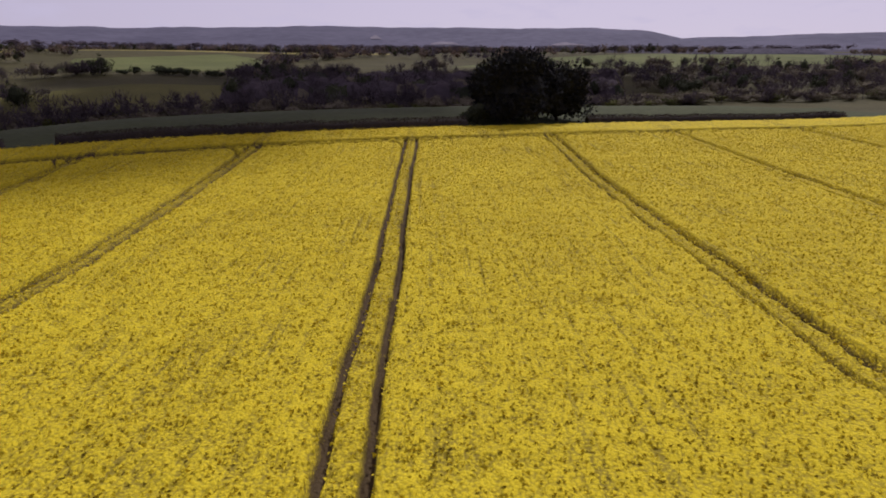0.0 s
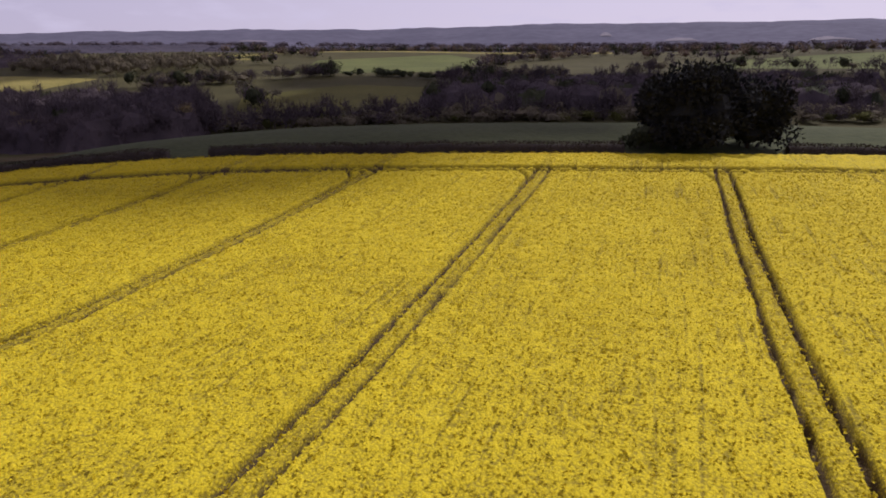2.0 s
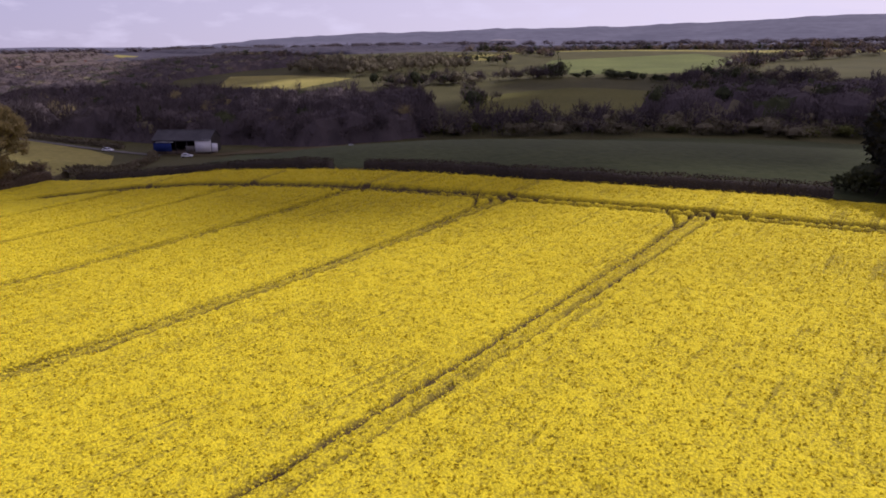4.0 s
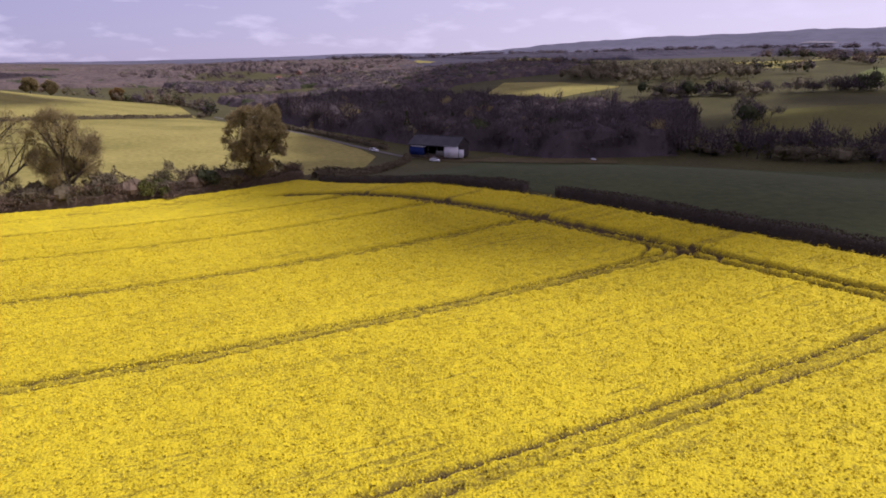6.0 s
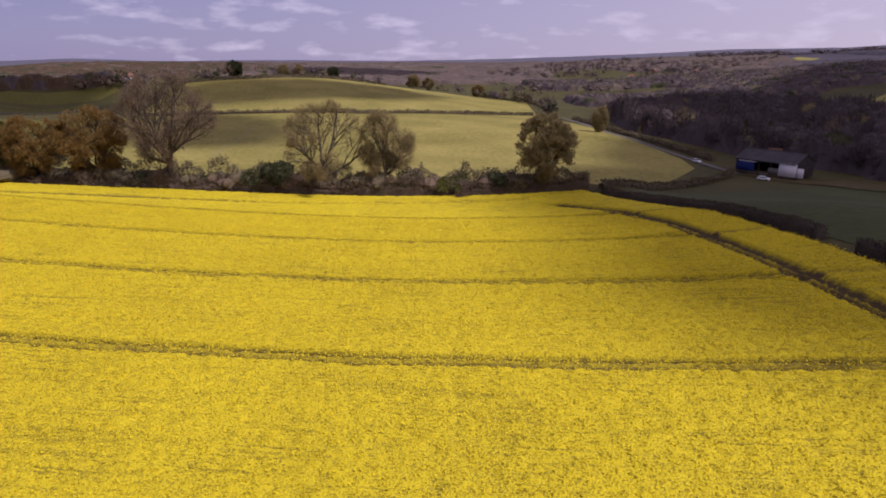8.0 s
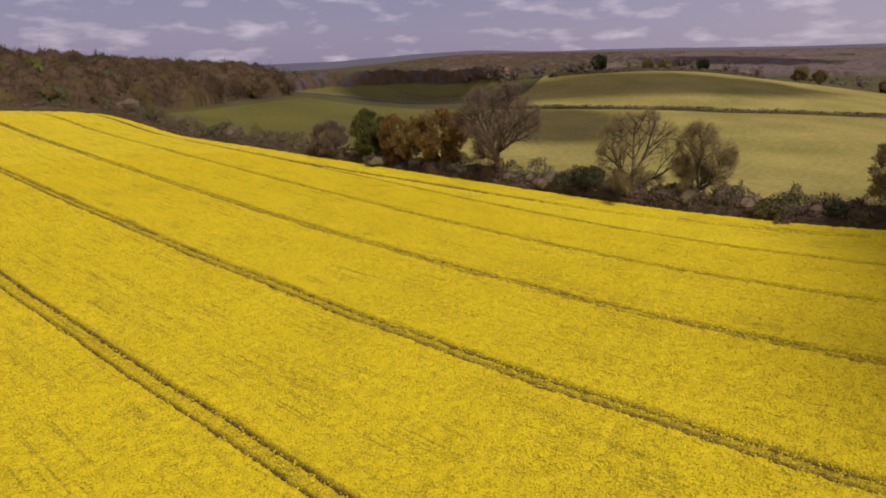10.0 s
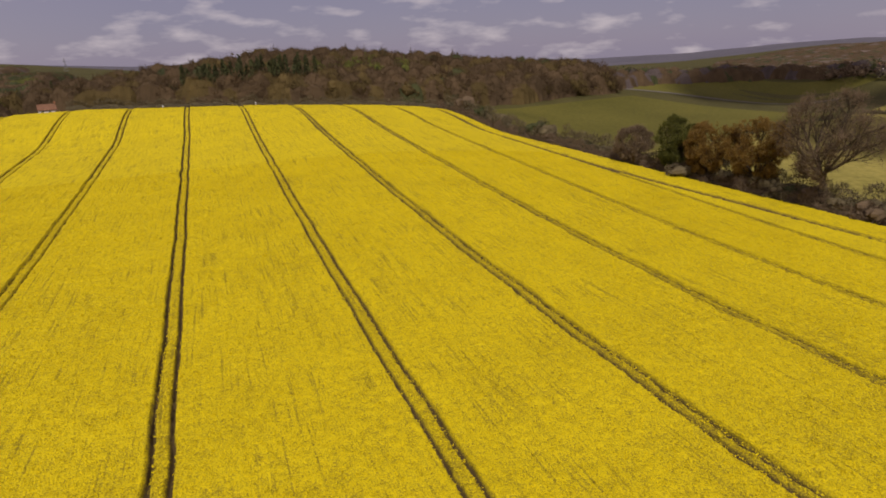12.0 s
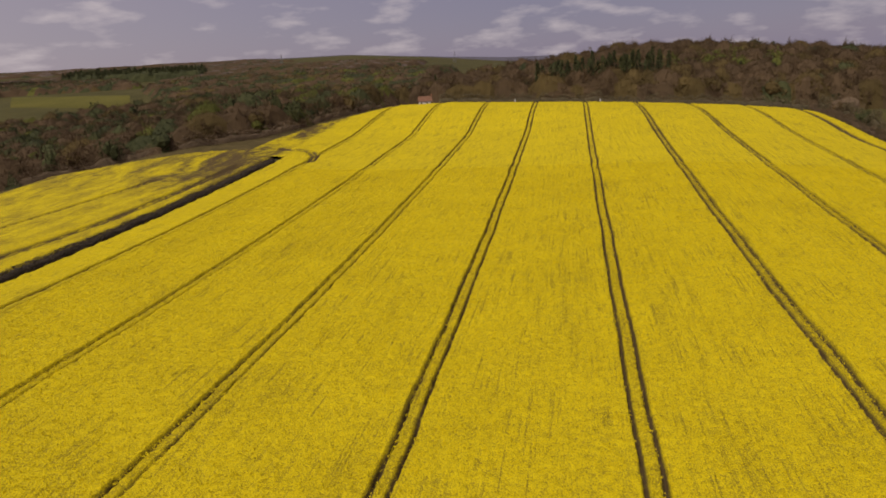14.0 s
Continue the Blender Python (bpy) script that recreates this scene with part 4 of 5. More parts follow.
woods("bare_trees", bare, "bare", M_ALDER, (16, 23), (8, 12), "tall dark leafless alders in the valley wood", 1)
woods("leafing_trees", green, "round", M_WILLOW, (9, 14), (7, 10), "budding trees among the bare wood", 2)
woods("evergreens", ever, "conifer", M_DARK, (12, 17), (5, 7), "dark evergreens among the bare wood", 3)
STREAM = [(-180, 250), (-105, 262), (-50, 282), (0, 318), (70, 332), (160, 330), (250, 318), (360, 300)]
bud, green, bare = split(belt(STREAM, 6.2, 26, g1), g1, (0.55, 0.2, 0.25))
woods("streamside_bushes", bud, "round", M_WILLOW, (4, 7.5), (7, 11), "olive budding willow bushes along the stream", 4)
woods("streamside_bushes", green, "round", M_GREEN, (3.5, 6), (6, 9), "green budding bushes along the stream", 5)
woods("bare_trees", bare, "bare", M_ALDER, (7, 12), (7, 10), "grey leafless alders along the stream", 6)
CLUMP = [(-98, 308), (-20, 345), (60, 352), (110, 350), (130, 440), (40, 430), (-10, 420), (-92, 398)]
canopy("streamside_wood", CLUMP, ((M_ALDER, 0.8), (M_WILLOW, 0.1), (M_DARK, 0.1)), 8.5, (6, 11), 2.6, "dark leafless alder wood beyond the stream", 11, fur=1.2, twig=(2.0, 0.11), clear=0.1)
bare, green, ever = split(fill(CLUMP, 13, g1), g1, (0.72, 0.18, 0.10))
woods("bare_trees", bare, "bare", M_ALDER, (12, 19), (9, 13), "tall grey leafless alders beyond the stream", 7)
woods("leafing_trees", green, "round", M_WILLOW, (8, 13), (8, 11), "budding trees beyond the stream", 8)
woods("evergreens", ever, "round", M_DARK, (10, 15), (7, 10), "dark evergreens beyond the stream", 9)
slope = np.concatenate([belt([(-335, 372), (-270, 412), (-215, 440)], 6, 18, g1), belt([(-225, 348), (-205, 330), (-195, 300)], 8, 14, g1), belt([(-128, 430), (-100, 460), (-60, 470)], 5, 26, g1),
                        belt([(-20, 470), (20, 535), (90, 560), (200, 575), (330, 590)], 9, 12, g1), fill([(130, 360), (330, 350), (380, 500), (150, 520)], 12, g1)])
bare, bud, ever = split(slope, g1, (0.64, 0.24, 0.12))
woods("bare_trees", bare, "bare", M_ALDER, (8, 14), (8, 12), "grey leafless hedgerow trees on the valley side", 10)
woods("leafing_trees", bud, "round", M_WILLOW, (6, 12), (7, 11), "yellow-green budding hedgerow trees on the valley side", 27)
woods("evergreens", ever, "round", M_DARK, (8, 14), (7, 10), "dark evergreen trees on the valley side", 28)
woods("farm_bushes", belt([(-245, 444), (-190, 452), (-140, 446)], 6, 9, g1), "round", M_DARK, (4, 7), (6, 9), "dark bushes round a farm on the valley side", 29)
woods("leafing_trees", fill([(-540, 420), (-410, 425), (-340, 500), (-420, 545), (-560, 520)], 15, g1), "round", M_WILLOW, (9, 15), (9, 13), "yellow-green budding trees beyond the meadow", 30)
NORTH = [(-262, -300), (-200, -284), (-150, -267), (-112, -262), (-60, -256), (30, -257), (78, -262), (92, -272), (106, -264), (125, -410), (-60, -450), (-290, -420)]
canopy("oak_wood", NORTH, ((M_OAKWOOD, 0.68), (M_BRONZE, 0.29), (M_DARK, 0.03)), 9.5, (9, 16), 2.2, "brown leafless and budding oak wood behind the field", 7, fur=1.4, twig=(2.1, 0.11))
bare, bud, green, ever = split(fill(NORTH, 11.5, g1), g1, (0.72, 0.22, 0.02, 0.04))
woods("bare_trees", bare, "bare", M_OAKWOOD, (14, 21), (9, 14), "tall brown leafless oaks in the wood behind the field", 7)
woods("leafing_trees", bud, "round", M_BRONZE, (11, 16), (9, 12), "bronze budding oaks in the wood", 8)
woods("leafing_trees", green, "round", M_GREEN, (10, 14), (8, 11), "fresh green birches in the wood", 9)
woods("evergreens", ever, "conifer", M_DARK, (11, 16), (6, 9), "dark conifers in the wood", 10)
woods("conifers", fill([(-45, -285), (-30, -276), (25, -276), (30, -292), (-40, -305)], 6.5, g1), "conifer", M_DARK, (19, 24), (7, 10), "tall dark conifer grove in the wood behind the field", 33)
woods("larches", fill([(-120, -322), (-15, -306), (-10, -345), (-118, -362)], 8.5, g1), "round", M_LARCH, (12, 16), (7, 10), "fresh green larches on the wooded slope", 31)
canopy("crest_wood", [(-262, -312), (-330, -338), (-430, -325), (-462, -268), (-484, -280), (-445, -352), (-340, -372), (-268, -350)], ((M_OAKWOOD, 0.6), (M_ALDER, 0.25), (M_DARK, 0.15)), 8.0, (6, 10), 2.8,
       "dark leafless wood along the crest of the meadow", 37, fur=0.9, twig=(2.0, 0.12))
EAST = [(102, -264), (120, -208), (127, -176), (134, -157), (144, -147), (156, -140), (188, -131), (221, -110), (270, -60), (360, -60), (420, -150), (410, -280), (345, -385), (280, -430), (125, -410)]
canopy("mixed_wood", EAST, OAKS, 9.0, (7, 13), 2.4, "purple-brown leafless and evergreen wood below the field", 11, fur=1.1, twig=(2.1, 0.11))
bare, bud, green, ever = split(fill(EAST, 14, g1), g1, (0.36, 0.14, 0.12, 0.38))
woods("bare_trees", bare, "bare", M_OAKWOOD, (12, 17), (9, 13), "tall leafless trees in the wood below the field", 11)
woods("leafing_trees", bud, "round", M_BRONZE, (9, 14), (8, 11), "bronze budding trees at the wood's edge", 12)
woods("leafing_trees", green, "round", M_GREEN, (8, 13), (8, 10), "green budding trees at the wood's edge", 13)
woods("evergreens", ever, "round", M_DARK, (12, 17), (6, 9), "dark pines in the wood", 14)

rim = np.concatenate([belt(EAST[:8], 7.0, 7.0, g1) + np.array([4.0, 0]), belt(NORTH[:7], 7.0, 7.0, g1) + np.array([0, -5.0]), belt(NORTH[7:9], 7.0, 6.0, g1) - np.array([0, 14.0])])
bare, bud, green, ever = split(rim, g1, (0.62, 0.18, 0.08, 0.12))
woods("bare_trees", bare, "bare", M_OAKWOOD, (8, 14), (8, 12), "brown leafless trees along the edge of the wood", 15)
woods("leafing_trees", bud, "round", M_BRONZE, (6, 11), (7, 10), "bronze budding trees along the edge of the wood", 16)
woods("leafing_trees", green, "round", M_GREEN, (6, 9), (6, 9), "green budding bushes along the edge of the wood", 17)
woods("evergreens", ever, "round", M_DARK, (8, 13), (6, 9), "dark evergreens along the edge of the wood", 18)
rim = np.concatenate([belt(VALLEY[:7], 6.0, 7.0, g1) + np.array([0, 5.0]), belt([(-165, 232), (-110, 255), (-60, 268), (0, 312)], 6.0, 7.0, g1) + np.array([0, 4.0])])
woods("bare_trees", rim, "bare", M_ALDER, (11, 18), (8, 12), "dark leafless alders along the edge of the valley wood", 19)

# distant copses and tree belts
g2 = np.random.default_rng(202)
far = [belt([(-700, -60), (-640, 60), (-560, 90), (-490, 80)], 9, 8, g2), belt([(-503, -184), (-560, -150), (-690, -100)], 26, 5, g2), belt([(-440, -300), (-455, -243), (-490, -195)], 8, 14, g2),
       belt([(-300, -430), (-400, -420), (-520, -420), (-700, -380)], 8, 20, g2),
       belt([(-560, 760), (-480, 745), (-340, 640)], 10, 16, g2), belt([(-130, 560), (-150, 690), (-50, 840)], 9, 24, g2), belt([(-50, 800), (80, 720), (230, 790), (430, 950)], 11, 20, g2), belt([(-900, 560), (-600, 515), (-470, 525), (-330, 545)], 10, 22, g2),
       belt([(-700, 960), (-300, 960), (-60, 980), (120, 1000)], 11, 40, g2), belt([(-600, 1150), (-100, 1100), (300, 1150)], 12, 40, g2), belt([(700, 760), (800, 1200)], 11, 30, g2), belt([(330, 520), (520, 590), (760, 640)], 10, 40, g2),
       belt([(420, 420), (620, 500), (900, 560)], 10, 80, g2)]
far = np.concatenate(far)
bare, alder, bud, dark = split(far, g2, (0.30, 0.36, 0.14, 0.20))
woods("far_trees", alder, "far", M_ALDER, (8, 13), (8, 13), "distant dark leafless copses", 25)
woods("far_trees", bare, "far", M_TWIG, (8, 13), (8, 13), "distant brown leafless copses and hedgerow trees", 21)
woods("far_trees", bud, "far", M_WILLOW, (7, 12), (8, 12), "distant budding copses and hedgerow trees", 22)
woods("far_trees", dark, "far", M_DARK, (8, 14), (8, 12), "distant dark copses", 23)
FLOOR = fill([(-1300, -20), (-720, 30), (-650, 260), (-1000, 330), (-1500, 650), (-1900, 250)], 32, g2)
alder, brown, bud = split(FLOOR[lattice(FLOOR[:, 0], FLOOR[:, 1], 120.0, 71) > 0.38], g2, (0.4, 0.42, 0.18))
woods("far_trees", alder, "far", M_ALDER, (9, 14), (11, 18), "grey leafless trees across the valley floor", 34)
woods("far_trees", brown, "far", M_FARWOOD, (8, 13), (11, 18), "brown leafless trees across the valley floor", 35)
woods("far_trees", bud, "far", M_WILLOW, (7, 11), (10, 15), "budding trees across the valley floor", 36)
COPSES = [([(-620, 120), (-480, 240), (-700, 420), (-1000, 320), (-1000, 60)], 4, 0.36), ([(-900, 1150), (800, 1300), (1000, 1700), (-1200, 1550)], 8, 0.2),
          ([(-2200, 900), (-1100, 1000), (-1200, 1700), (-1900, 1300)], 9, 0.2), ([(-1100, -1100), (-500, -500), (-700, -380), (-1400, -700)], 6, 0.1), ([(-1500, -900), (-826, -600), (-1000, -480), (-1750, -500)], 7, 0.15),
          ([(-430, -530), (-700, -420), (-1000, -560), (-1000, -900), (-560, -800)], 6, 0.12), ([(-900, -850), (-1500, -1300), (-2100, -800), (-1300, -450)], 9, 0.25), ([(160, -700), (520, -640), (600, -1100), (150, -1150)], 5, 0.5), ([(-500, -560), (-120, -450), (100, -700), (-300, -900)], 5, 0.2),
          ([(450, -690), (1000, -760), (1100, -1300), (500, -1200)], 6, 0.5),
          ([(-2300, -900), (-1000, -500), (-1000, 500), (-2300, 900)], 8, 0.42), ([(-1000, 330), (-640, 270), (-600, 420), (-560, 500), (-640, 530), (-860, 500)], 4, 0.36),
          ([(330, 380), (900, 420), (1100, 700), (560, 600), (390, 540)], 4, 0.3),
          ([(-2300, 400), (-950, 450), (-950, 900), (-2200, 1300)], 8, 0.4), ([(600, -300), (900, -260), (1100, -760), (600, -690), (470, -560), (610, -510)], 4.5, 0.28),
          ([(1100, -700), (1900, -1100), (1000, -1900), (500, -1300)], 9, 0.3), ([(125, -400), (350, -415), (425, -500), (560, -640), (140, -700)], 4, 0.3), ([(440, -735), (300, -730), (330, -790), (500, -850)], 4.2, 0.0)]
for i_, (c_, s_, o_) in enumerate(COPSES):
    # southern copses beyond y = 400 take the haze-tinted ridge colour
    canopy("distant_wood", c_, (NORTHERN if max(q[1] for q in c_) < -350 else ((M_HAZY_RIDGE, 1.0),) if min(q[1] for q in c_) >= 400 else DISTANT) if s_ >= 5 else (OAKS if max(q[1] for q in c_) < -200 else MIXED), 9.0 if s_ < 5 else 2.0 * s_, (5, 9) if s_ < 5 else (4.5, 7), s_, "distant leafless brown woodland with open fields between", 300 + 20 * i_,
           fur=0.18 if s_ < 5 else 0.015, twig=(2.7, 0.26), clear=o_)
turn_ = g2.uniform(-74, 34, 420)
away_ = g2.uniform(1950, 2300, 420)
woods("far_trees", np.stack([away_ * np.sin(np.radians(turn_)), away_ * np.cos(np.radians(turn_))], -1), "far", M_ALDER, (12, 17), (26, 38),
      "long dark wooded ridge below the hills", 26)
KNOLL = [(520, -765), (700, -690), (900, -960), (720, -1100), (600, -900)]
canopy("conifer_plantation", KNOLL, ((M_DARK, 1.0),), 9.0, (9, 13), 4.5, "dark conifer plantation closing a distant knoll", 77, fur=0.06, twig=(3.0, 0.5))
woods("far_trees", fill(KNOLL, 17, g2), "conifer", M_DARK, (13, 18), (9, 12), "dark conifer plantation on a distant knoll", 24)

for a0_, a1_, r0_, r1_ in ((-5.2, -4.2, 3120, 3240), (0.0, 2.6, 2960, 3080), (10.5, 13.5, 2960, 3060), (-36, -33.5, 3000, 3080)):
    u_ = np.linspace(0, 1, 12)
    top_r = r0_ + 15 + (r1_ - r0_) * np.sin(math.pi * u_ ** 0.8) * (0.55 + 0.45 * lattice(u_ * 5, u_ * 0 + a0_, 1.0, 63))
    turn_ = np.radians(a0_ + (a1_ - a0_) * u_)
    pts_ = [(r * math.sin(a), r * math.cos(a)) for a, r in zip(turn_, r0_ + 12 * lattice(u_ * 6, u_ * 0, 1.0, 64))] + [(r * math.sin(a), r * math.cos(a)) for a, r in zip(turn_, top_r)]
    patch("chalk_slope", pts_, M_CHALK, "pale chalk scar on the far wooded hill", lift=3.0, n=24, category="hillside")

# ---- unseen cumulus, added to shade the land ----
def cumulus(x, y, w, d, turn, seed, base=1100.0):
    """An unseen cloud with a flat base and a heaped top, put up-sun of the place given to shade it."""
    h = 60 + 0.2 * w
    gen = np.random.default_rng(seed)
    out = []
    for _ in range(90):
        a, r = gen.uniform(0, 6.283), math.sqrt(gen.random()) * 0.86
        c = np.array([w * r * math.cos(a), d * r * math.sin(a), 0.0])
        k = (0.40 - 0.2 * r) * gen.uniform(0.75, 1.2)
        lump = blobs(gen, 1.0, 1.0, 1.0, 1, 10, 7)
        lump = (lump - lump.mean(0)) * np.array([w * k, d * k, h * (1.25 - r)]) * 2.4 + c
        lump[:, 2] = np.maximum(lump[:, 2], 0.0)
        out.append(lump)
    me = mesh_of("cumulus_cloud", np.concatenate(out), np.arange(90 * len(out[0])).reshape(-1, 3), M_CLOUD)
    ob = new("cumulus_cloud", me)
    ob.matrix_world = pose(x + base / math.tan(el) * math.sin(az), y + base / math.tan(el) * math.cos(az), base, 0, 0, turn)
    tagged(ob, "white heaped cumulus cloud out of view, added to shade the land", "cloud", kind="structure")


# centre, half sizes and turn of each shadow these out-of-view clouds are to cast
for i_, (x_, y_, w_, d_, a_) in enumerate([(-112, 218, 215, 152, 12), (-476, -112, 150, 58, -46), (-400, -300, 100, 62, 20), (-480, 235, 190, 95, -10), (-268, -100, 82, 58, 40), (-20, 425, 230, 85, 8), (-640, 420, 220, 110, -20), (-900, 760, 260, 120, 10), (700, 500, 200, 120, 30),
                                           (900, -700, 220, 130, 0), (-1300, -300, 240, 130, 60), (-300, 1500, 300, 160, 0)]):
    cumulus(x_, y_, w_, d_, a_, 400 + i_)

# ---- hedges ----
hedge("hedge", [(-122, 79.5), (-111, 86), (-90, 97.8), (-66, 102.6)], 2.0, 2.3, M_CLIPPED, "dark clipped hawthorn hedge behind the crop", 31, per_metre=170, card=(0.24, 0.09), ragged=0.09)
hedge("hedge", [(-58, 104), (-27, 109), (-3, 115.5), (10, 119.5)], 2.0, 2.3, M_CLIPPED, "dark clipped hawthorn hedge behind the crop", 33, per_metre=170, card=(0.24, 0.09), ragged=0.09)
hedge("hedge", [(35, 128), (43, 130.5), (68, 134.5), (92, 134.5)], 2.0, 2.2, M_CLIPPED, "dark clipped hawthorn hedge behind the crop", 35, per_metre=170, card=(0.24, 0.09), ragged=0.09)
hedge("hedge", [(109.4, 60), (109.3, 0), (109.0, -60), (108.6, -121)], 2.0, 2.0, M_CLIPPED, "dark dense hedge between two rapeseed crops", 37, per_metre=110, card=(0.3, 0.11), ragged=0.15)
hedge("hedge", [(-338, -178), (-350, -110), (-372, -36), (-420, 20), (-486, 70)], 2.4, 2.2, M_HEDGE, "thin dark hedge across the pasture", 39, per_metre=16, card=(0.9, 0.35))
hedge("hedge", [(-131, 80), (-165, 108), (-205, 134), (-222, 141)], 2.2, 2.0, M_HEDGE, "dark hedge running down to the barn", 41, per_metre=30, card=(0.6, 0.22))
hedge("hedge", [(-455, 100), (-330, 116), (-250, 142)], 2.4, 2.4, M_HEDGE, "dark roadside hedge along the lane", 43, per_metre=20, card=(0.8, 0.3))
hedge("hedge", [(-490, 76), (-560, 92), (-640, 68), (-690, 10)], 3.0, 2.6, M_HEDGE, "dark curving hedge on the hill", 45, per_metre=10, card=(1.3, 0.5))
hedge("hedge", [(-470, -215), (-505, -172), (-600, -122), (-690, -92)], 3.0, 3.0, M_HEDGE, "dark hedge along the ridge", 47, per_metre=10, card=(1.3, 0.5))
BORDER = [(-105, -248), (-106, -222), (-108, -195), (-112.5, -148), (-114.5, -108), (-117, -72), (-121.5, -28), (-125, 20), (-129, 62), (-131.5, 77)]
hedge("bramble_scrub", BORDER, 3.2, 3.3, M_TWIG, "low ragged brown bramble scrub along the crop", 49, per_metre=130, card=(0.7, 0.08), ragged=0.5)
hedge("hedgerow", [(x - 3.4, y) for x, y in BORDER], 4.0, 6.3, M_HEDGE, "tall ragged dark hawthorn hedgerow", 51, per_metre=130, card=(0.8, 0.11), ragged=0.55)
hedge("wood_edge_scrub", [(104, -262), (120, -208), (127, -176), (134, -158), (144, -147.5), (156, -141), (187, -132), (220, -111), (262, -66)], 5.5, 4.0, M_TWIG,
      "brown leafless scrub along the edge of the wood", 53, per_metre=60, card=(1.0, 0.10), ragged=0.5)
hedge("wood_edge_scrub", [(-105, -254), (-60, -251), (0, -253), (50, -254), (76, -257)], 5.0, 4.0, M_HEDGE, "dark scrub along the edge of the northern wood", 55, per_metre=60, card=(1.0, 0.10), ragged=0.5)

# ---- hedgerow trees ----
broad_tree("oak_tree", -123.5, -29, 28, 23, M_TWIG, "tall leafless spreading oak in the hedgerow", 61, low=0.24, lift=0.9, twigs=5, twig=(1.1, 0.045))
broad_tree("oak_tree", -126.5, 10.5, 22.5, 21.5, M_BUD, "leafless oak with yellow-green buds in the hedgerow", 62, low=0.18, lift=0.15, twigs=5, twig=(0.9, 0.045))
broad_tree("ash_tree", -129, 26, 20.5, 14, M_BUD, "upright leafless ash with yellow-green buds", 63, low=0.2, lift=1.2, twigs=6, twig=(0.9, 0.045))
broad_tree("oak_tree", -131, 66, 18.5, 16, M_BUD, "dense budding oak at the field corner", 64, low=0.14, lift=0.8, twigs=12, twig=(0.6, 0.12))
broad_tree("oak_tree", -122, -49, 20, 17, M_ORANGE, "oak with bronze young leaves", 65, low=0.14, lift=0.5, twigs=10, twig=(0.6, 0.11))
broad_tree("oak_tree", -120, -63, 18, 14, M_ORANGE, "oak with bronze young leaves", 66, low=0.14, lift=0.5, twigs=10, twig=(0.6, 0.11))
broad_tree("oak_tree", -117.5, -76, 17.5, 11, M_GREEN, "slim ivy-clad oak in the hedgerow", 67, low=0.14, lift=0.9, twigs=10, twig=(0.6, 0.11))
broad_tree("thorn_tree", -115, -92, 12.5, 12, M_TWIG, "small leafless thorn tree in the hedgerow", 68, low=0.14, lift=0.5, twigs=7, twig=(0.8, 0.06))
shrub("holly_bush", -125.5, -3, 12.5, 9, 8.5, M_DARK, "dark green rounded holly bush", 71, n=3000, card=(0.6, 0.22))
shrub("elder_bush", -128, 20, 9, 6, 6, M_HEDGE, "dark bush under the oaks", 72, n=1600)
shrub("elder_bush", -131, 32, 9, 6, 6.5, M_HEDGE, "dark bush under the oaks", 73, n=1600)
shrub("elder_bush", -133, 54, 12, 6, 6, M_DARK, "dark green bush beside the oak", 74, n=2000)
shrub("bramble_bush", -132, 43, 14, 5, 5, M_GREEN, "low green bramble thicket", 75, n=2000)
shrub("bramble_bush", -129, 45, 12, 4, 3.6, M_TWIG, "low brown bramble thicket", 78, n=2000)
shrub("elder_bush", -130, 60, 4, 4, 4, M_BUD, "small budding bush by the field corner", 79, n=900)
shrub("elder_bush", -123, -38, 10, 5, 4.5, M_HEDGE, "dark bush in the hedgerow", 76, n=1500)
shrub("elder_bush", -118, -68, 16, 5, 5.5, M_HEDGE, "dark bush in the hedgerow", 77, n=2200)
shrub("elder_bush", -124, -14, 9, 5, 4.5, M_TWIG, "brown leafless bush in the hedgerow", 70, n=1600)
for i_, (x_, y_, s_) in enumerate([(-118, -100, 5), (-118, -113, 5), (-117.5, -123, 6), (-117, -137, 5), (-116.5, -151, 9), (-115.5, -161, 9), (-114, -173, 7), (-112.5, -189, 9), (-111.5, -206, 8), (-110.5, -226, 10)]):
    shrub("thorn_bush", x_, y_, s_ * 1.1, s_ * 0.9, s_ * (0.75 if s_ < 8 else 1.0), [M_TWIG, M_HEDGE, M_DARK][i_ % 3], "rounded thorn bush in the hedgerow", 80 + i_, n=900)
line_ = np.array(BORDER)
for i_, y_ in enumerate(np.arange(-58, 64, 6.8)):
    size_ = 4.6 + 1.8 * ((i_ * 7) % 5) / 4
    shrub("thorn_bush", float(np.interp(y_, line_[:, 1], line_[:, 0])) - 2.6, float(y_), size_ * 1.35, size_ * 0.95, size_ * 0.95, [M_HEDGE, M_TWIG, M_HEDGE, M_DARK, M_TWIG][i_ % 5],
          ["dark twiggy thorn bush in the hedgerow", "brown leafless thorn bush in the hedgerow", "dark twiggy thorn bush in the hedgerow", "dark green ivy-grown thorn bush", "brown leafless thorn bush in the hedgerow"][i_ % 5], 500 + i_, n=1100, card=(0.5, 0.12))
dense_tree("yew_tree", 20, 128, 14.5, 14, M_YEW, "broad dark evergreen tree in the hedge", 91)
dense_tree("yew_tree", 29.5, 132, 12.5, 9, M_YEW, "smaller dark evergreen tree in the hedge", 92, n=3600)
shrub("elder_bush", 12.5, 125.5, 5, 4, 4, M_DARK, "dark bush at the end of the hedge", 93, n=1200)
